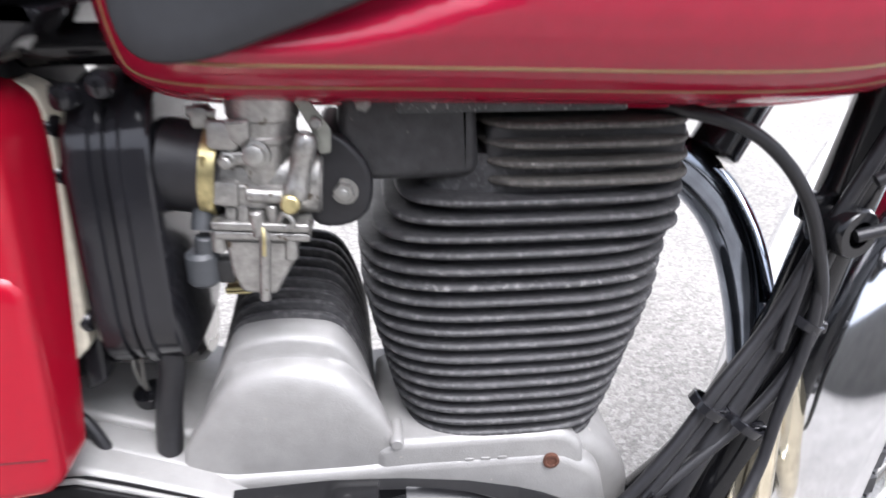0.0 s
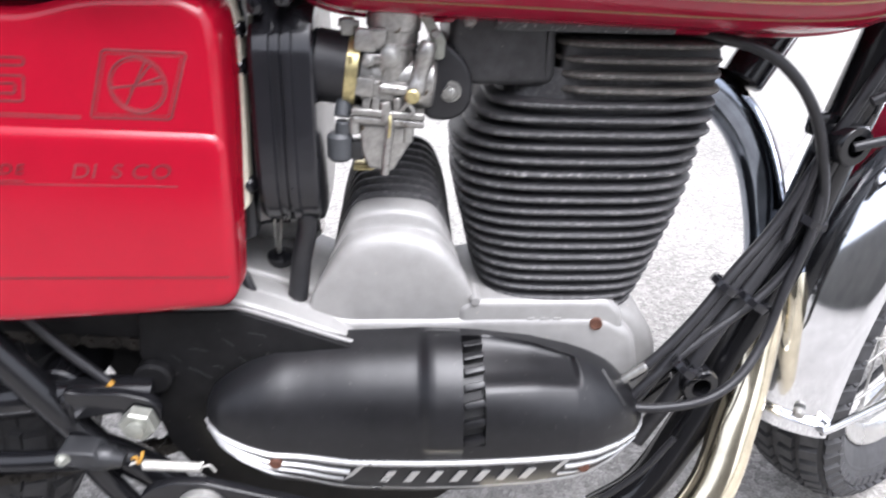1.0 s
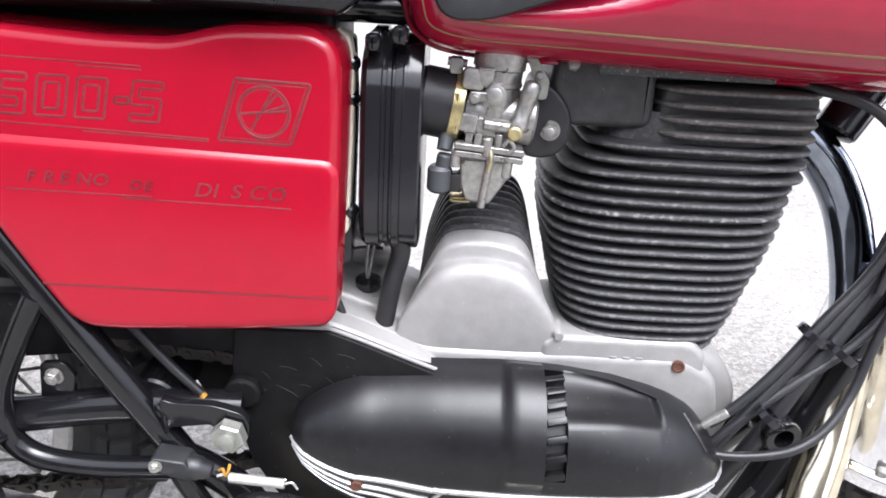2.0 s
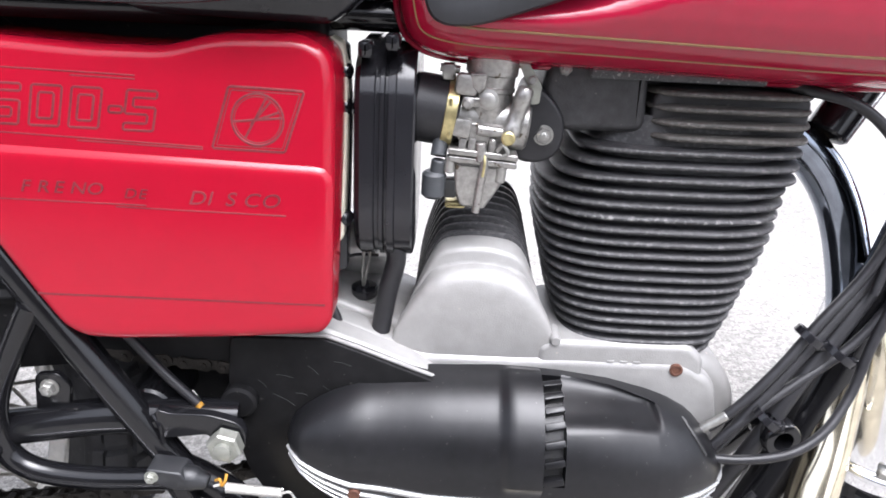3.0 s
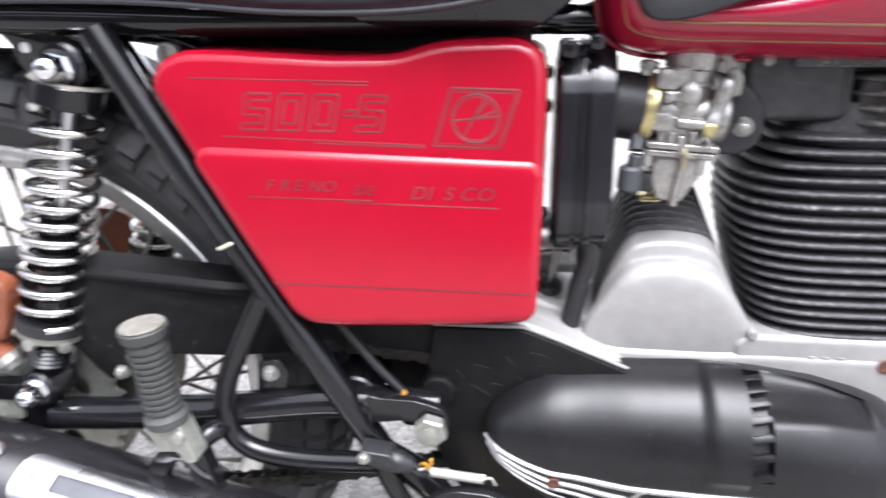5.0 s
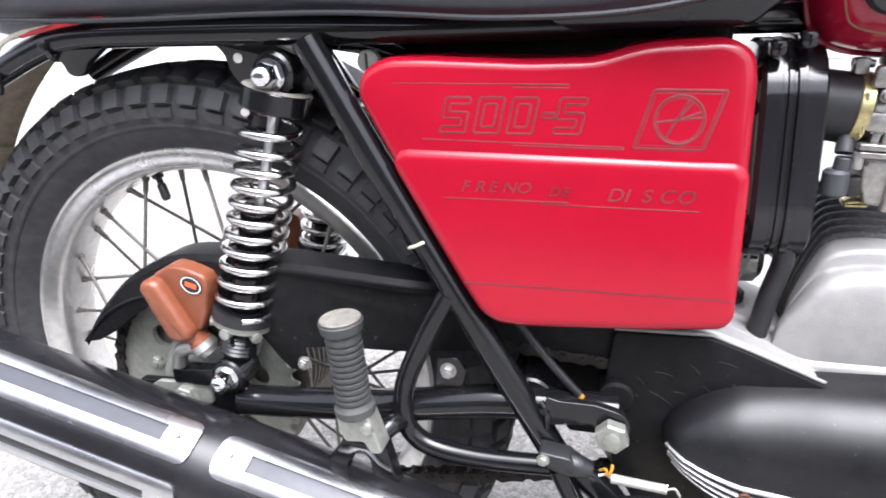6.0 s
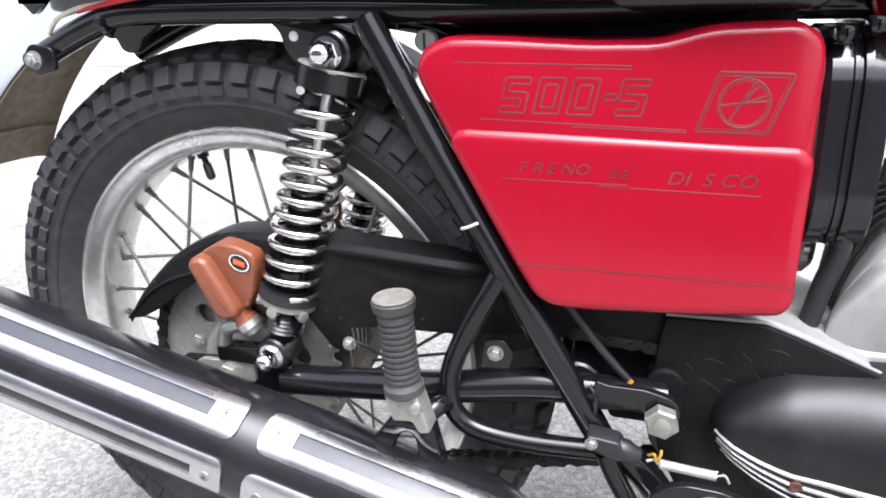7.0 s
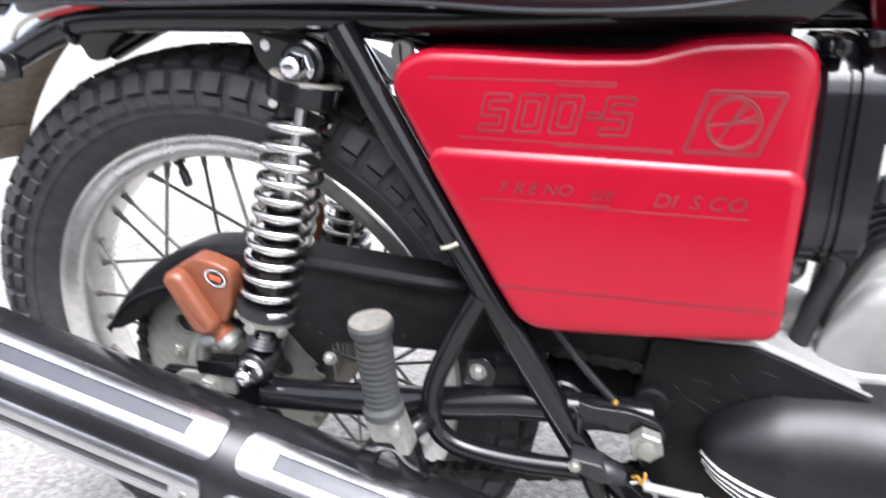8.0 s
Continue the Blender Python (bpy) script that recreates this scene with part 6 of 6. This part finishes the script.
rod(bm, (0.158, -0.0592, 0.3685), (0.132, -0.0575, 0.3440), 0.0040, 12, 0.0008)
part("cable_ferrule", bm, STEEL, gear, "plated cable ferrule")
cable([(0.3231, -0.0128, 0.6358), (0.2910, -0.0181, 0.5555), (0.2680, -0.0224, 0.4923), (0.2354, -0.0347, 0.4445), (0.2018, -0.0469, 0.3990), (0.1660, -0.0580, 0.3520), (0.1400, -0.0580, 0.3000)], 0.0052)
cable([(0.3306, -0.0074, 0.6358), (0.3017, -0.0117, 0.5609), (0.2802, -0.0176, 0.4952), (0.2495, -0.0312, 0.4417), (0.2195, -0.0438, 0.3946), (0.1920, -0.0540, 0.3400), (0.1650, -0.0560, 0.2800)], 0.0075)
cable([(0.2867, -0.0267, 0.5234), (0.2827, -0.0340, 0.4777), (0.2675, -0.0461, 0.4306), (0.2548, -0.0585, 0.3928), (0.2329, -0.0728, 0.3651), (0.2050, -0.0800, 0.3480), (0.1700, -0.0780, 0.3380), (0.1400, -0.0720, 0.3340)], 0.0040)
cable([(0.2782, -0.0246, 0.5502), (0.2707, -0.0288, 0.5074), (0.2622, -0.0365, 0.4758)], 0.0034)
cable([(0.190, -0.075, 0.300), (0.165, -0.078, 0.262), (0.130, -0.078, 0.225)], 0.0030)
cable([(0.300, -0.030, 0.590), (0.330, -0.035, 0.610), (0.370, -0.04, 0.640), (0.420, -0.05, 0.690)], 0.0042)
cable([(0.296, -0.032, 0.555), (0.330, -0.036, 0.566), (0.370, -0.04, 0.585), (0.430, -0.05, 0.630)], 0.0040)
cable([(0.318, -0.030, 0.590), (0.345, -0.03, 0.572), (0.390, -0.03, 0.560), (0.44, -0.03, 0.565)], 0.0040)
for p, n, w in (((0.2187, -0.0405, 0.4371), (0.55, 0, 0.83), 0.013), ((0.2456, -0.0415, 0.4233), (0.55, 0, 0.83), 0.016), ((0.2846, -0.0209, 0.4893), (0.45, 0, 0.9), 0.015), ((0.1895, -0.0636, 0.3702), (0.6, 0, 0.8), 0.013)):
    bm = bmesh.new()
    d = Vector(n).normalized()
    lathe(bm, Vector(p) - d * 0.0035, d, [(0, w - 0.002), (0.0005, w), (0.0065, w), (0.007, w - 0.002)], 20, caps=(False, False))
    block(bm, Vector(p) + d.cross(Vector((0, 1, 0))).normalized() * -w, (0.010, 0.008, 0.008), 0.001)
    part("cable_clip", bm, PLASTIC, bike, "black plastic cable clip")

# -- front wheel and mudguard --
FRONT = (0.682, 0.0, 0.325)
bm = bmesh.new()
lathe(bm, FRONT, (0, 1, 0), [(-0.050, 0.020), (-0.048, 0.075), (-0.040, 0.080), (0.040, 0.080), (0.048, 0.075), (0.050, 0.020)], 48)
front_wheel = part("front_wheel", bm, PLATED, bike, "spoked front wheel behind the chrome mudguard")
part("tyre", tyre_mesh(FRONT, 0.3250, 68), TYRE, front_wheel, "black front tyre")
part("rim", rim_mesh(FRONT, 0.2430), ALU, front_wheel)
spokes(front_wheel, FRONT, 0.076, 0.040, 0.216, 36, STEEL)


def mudguard(c, r, a0, a1, half, name, mat, label, n=40, drop=0.024, far=1.0, bow=2.6):
    bm = bmesh.new()
    rings = []
    for i in range(n + 1):
        a = radians(a0 + (a1 - a0) * i / n)
        prof = []
        for k in range(17):
            t = -1 + 2 * k / 16
            q = r - drop * abs(t) ** bow * (1.0 if t < 0 else far)
            prof.append((t * half, q))
        prof += [(y, q - 0.0022) for y, q in prof[::-1]]
        rings.append([(c[0] + math.cos(a) * q, c[1] + y, c[2] + math.sin(a) * q) for y, q in prof])
    loops(bm, rings)
    return part(name, bm, mat, bike, label, angle=50)


fg = mudguard(FRONT, 0.376, 50, 189.5, 0.066, "front_mudguard", CHROME, "polished chrome front mudguard")
bm = bmesh.new()
a = radians(186.5)
ring = []
for k in range(21):
    t = -1 + 2 * k / 20
    q = 0.3785 - 0.024 * abs(t) ** 2.6
    ring.append((FRONT[0] + math.cos(a) * q, t * 0.069, FRONT[2] + math.sin(a) * q))
ring = [(FRONT[0] - 0.02, -0.078, FRONT[2] - 0.045), (FRONT[0] - 0.20, -0.074, FRONT[2] - 0.055)] + ring + [(FRONT[0] - 0.20, 0.074, FRONT[2] - 0.055), (FRONT[0] - 0.02, 0.078, FRONT[2] - 0.045)]
tube(bm, ring, 0.0042, 10, 3)
stay = part("mudguard_stay", bm, CHROME, fg, "chrome wire stay looped round the mudguard")
bm = bmesh.new()
lathe(bm, (FRONT[0] + math.cos(a) * 0.372, -0.045, FRONT[2] + math.sin(a) * 0.372 + 0.012), (-1, -0.4, 0), [(0, 0.0055), (0.004, 0.0055), (0.006, 0.003)], 14)
part("stay_bolt", bm, STEEL, fg)
forks = []
for s in (-1, 1):
    bm = bmesh.new()
    rod(bm, (0.682, s * 0.090, 0.325), (0.530, s * 0.090, 0.700), 0.026, 28, 0.003)
    forks.append(part("fork_leg", bm, CHROME, bike, "bright front fork leg"))
# the bars are turned to the far side; pivot and shift fit the camera's view
turn = Matrix.Translation((0.302, 0, 0)) @ Matrix.Rotation(radians(30), 4, "Z") @ Matrix.Translation((-0.310, 0, 0))
for ob in [front_wheel, fg, *front_wheel.children, *fg.children, *forks]:
    ob.data.transform(turn)
rf = mudguard(REAR, 0.408, 36, 153, 0.069, "rear_mudguard", MUD, "chrome rear mudguard, dusty brown underneath", drop=0.044, far=0.2, bow=5)
bm = bmesh.new()
rings = []
for i in range(41):
    a = radians(36 + 117 * i / 40)
    prof = [(t * 0.0702, 0.4095 - 0.0445 * abs(t) ** 5 * (1.0 if t < 0 else 0.2)) for t in (-1 + 2 * k / 16 for k in range(17))]
    prof += [(y, q - 0.0008) for y, q in prof[::-1]]
    rings.append([(REAR[0] + math.cos(a) * q, y, REAR[2] + math.sin(a) * q) for y, q in prof])
loops(bm, rings)
part("outer_skin", bm, CHROME, rf, "chrome outer face", angle=50)
bm = bmesh.new()
a = radians(146.5)
tube(bm, [(REAR[0] + math.cos(a) * q, y, REAR[2] + math.sin(a) * q) for y, q in ((t * 0.066, 0.4040 - 0.040 * abs(t) ** 5 * (1.0 if t < 0 else 0.2)) for t in (-1 + 2 * k / 10 for k in range(11)))], 0.0035, 8, 2)
part("rolled_rib", bm, MUD, rf)
# wires at the end of the seat rail
for pts, m in (([(-0.680, -0.080, 0.693), (-0.705, -0.083, 0.691), (-0.740, -0.082, 0.687), (-0.775, -0.078, 0.682)], REDWIRE), ([(-0.740, -0.080, 0.688), (-0.775, -0.079, 0.684), (-0.800, -0.078, 0.676), (-0.815, -0.076, 0.664)], CREAM)):
    bm = bmesh.new()
    tube(bm, pts, 0.0022, 8)
    part("tail_lamp_wire", bm, m, bike)
bm = bmesh.new()
lathe(bm, (-0.748, -0.070, 0.6715), (1, 0, 0.2), [(-0.003, 0.0118), (-0.0028, 0.0135), (0.0028, 0.0135), (0.003, 0.0118)], 24, caps=(False, False))
block(bm, (-0.748, -0.0840, 0.672), (0.007, 0.005, 0.007), 0.001)
part("rail_cable_tie", bm, PLASTIC, bike)

# -- footrest --
base, topp = Vector((-0.4530, -0.1460, 0.3765)), Vector((-0.4580, -0.1460, 0.4610))
d = (topp - base).normalized()
L = (topp - base).length
bm = bmesh.new()
prof = [(0, 0.0165), (0.002, 0.0185), (0.008, 0.0185), (0.010, 0.0160)]
n = 11
for i in range(n):
    h = 0.012 + (L - 0.026) * i / n
    w = (L - 0.026) / n
    prof += [(h, 0.0142), (h + w * 0.35, 0.0146), (h + w * 0.45, 0.0160), (h + w * 0.9, 0.0160)]
prof += [(L - 0.012, 0.0150), (L - 0.008, 0.0185), (L - 0.001, 0.0195), (L, 0.0185)]
lathe(bm, base, d, [(h, r * 0.92) for h, r in prof], 32)
peg = part("footrest", bm, GREYRUBBER, bike, "folded-up footrest with grey ribbed rubber", angle=30)
bm = bmesh.new()
lathe(bm, topp, d, [(-0.002, 0.0152), (0.0016, 0.0168), (0.0026, 0.0160), (0.0030, 0.0005)], 32)
part("end_cap", bm, CREAMGREY, peg, "worn pale end cap")
bm = bmesh.new()
slab(bm, corner([(-0.4690, 0.3800), (-0.4400, 0.3820), (-0.4290, 0.3450), (-0.4390, 0.3430), (-0.4450, 0.3540), (-0.4620, 0.3520)], 0.003), -0.1550, -0.1360, 0.002)
clampo = part("footrest_clamp", bm, PLATED, peg, "plated footrest hinge clamp")
bm = bmesh.new()
lathe(bm, (-0.4405, -0.1550, 0.3690), (0, -1, 0), [(0, 0.0055), (0.003, 0.0050), (0.004, 0.003)], 16)
part("hinge_pin", bm, STEEL, clampo)
bm = bmesh.new()
fork = [(-0.4700, 0.3430), (-0.4320, 0.3430), (-0.4240, 0.3080), (-0.4180, 0.2600), (-0.4400, 0.2600), (-0.4450, 0.3080), (-0.4480, 0.3280), (-0.4540, 0.3340), (-0.4610, 0.3300), (-0.4680, 0.3160), (-0.4900, 0.2780), (-0.5080, 0.2860), (-0.4860, 0.3220)]
slab(bm, corner(fork, 0.004), -0.1420, -0.1280, 0.002)
tube(bm, [(-0.4270, -0.105, 0.345), (-0.4340, -0.120, 0.348), (-0.4420, -0.130, 0.342)], 0.0090, 12)
part("footrest_bracket", bm, BLACK, bike, "forked black footrest bracket")

# -- stop lamp switch, spring and brake pedal --
bm = bmesh.new()
slab(bm, corner([(-0.3050, 0.3450), (-0.2790, 0.3420), (-0.2740, 0.3330), (-0.2770, 0.3240), (-0.2900, 0.3265), (-0.3050, 0.3345)], 0.003), -0.1260, -0.1080, 0.002)
switch = part("brake_light_switch", bm, DARKPLASTIC, bike, "dark grey brake light switch")
bm = bmesh.new()
lathe(bm, (-0.2755, -0.117, 0.3308), (1, 0, -0.25), [(-0.008, 0.008), (-0.006, 0.0094), (0.004, 0.0094), (0.006, 0.008), (0.012, 0.0065), (0.014, 0.005)], 22)
part("switch_gland", bm, DARKPLASTIC, switch)
bm = bmesh.new()
hexhead(bm, (-0.3010, -0.1260, 0.3385), (0, -1, 0), 0.0042, 0.004)
part("switch_bolt", bm, PLATED, switch)
bm = bmesh.new()
tube(bm, [(-0.2560, -0.117, 0.3290), (-0.2515, -0.120, 0.3330), (-0.2500, -0.121, 0.3280), (-0.2470, -0.121, 0.3330), (-0.2465, -0.118, 0.3370)], 0.0012, 8)
part("yellow_lead", bm, YELLOW, switch)
s0, s1 = Vector((-0.2470, -0.120, 0.3250)), Vector((-0.2040, -0.120, 0.3215))
dd = (s1 - s0).normalized()
u = dd.orthogonal().normalized()
w = dd.cross(u)
bm = bmesh.new()
tube(bm, [s0 - dd * 0.010, s0 - dd * 0.004 + u * 0.002, s0], 0.0011, 8)
pts = [s0 + dd * ((s1 - s0).length * i / 260) + (u * math.cos(i * 0.75) + w * math.sin(i * 0.75)) * 0.0033 for i in range(261)]
tube(bm, pts, 0.0008, 6, 1)
tube(bm, [s1, s1 + dd * 0.006 + Vector((0, 0, 0.002)), s1 + dd * 0.010 - Vector((0, 0, 0.004))], 0.0010, 8)
part("pull_spring", bm, PALESTEEL, switch, "pale wire pull spring")
bm = bmesh.new()
poly = [(-0.252, 0.300), (-0.240, 0.3100), (-0.225, 0.3150), (-0.200, 0.3140), (-0.160, 0.300), (-0.110, 0.283), (-0.060, 0.272), (0.020, 0.262), (0.020, 0.250), (-0.060, 0.258), (-0.115, 0.266), (-0.170, 0.276), (-0.215, 0.286), (-0.240, 0.270), (-0.256, 0.262)]
slab(bm, corner(poly, 0.004), -0.130, -0.122, 0.0015)
pedal = part("brake_pedal", bm, BLACK, bike, "black pressed brake pedal arm")
bm = bmesh.new()
lathe(bm, (-0.205, -0.130, 0.290), (0, -1, 0), [(0, 0.019), (0.005, 0.019), (0.008, 0.015), (0.009, 0.0005)], 30)
part("pedal_boss", bm, STEEL, pedal)
bm = bmesh.new()
tube(bm, [(-0.290, -0.112, 0.322), (-0.283, -0.112, 0.304), (-0.272, -0.112, 0.282), (-0.262, -0.112, 0.262)], 0.0085, 12)
part("pedal_stop", bm, BLACK, bike)
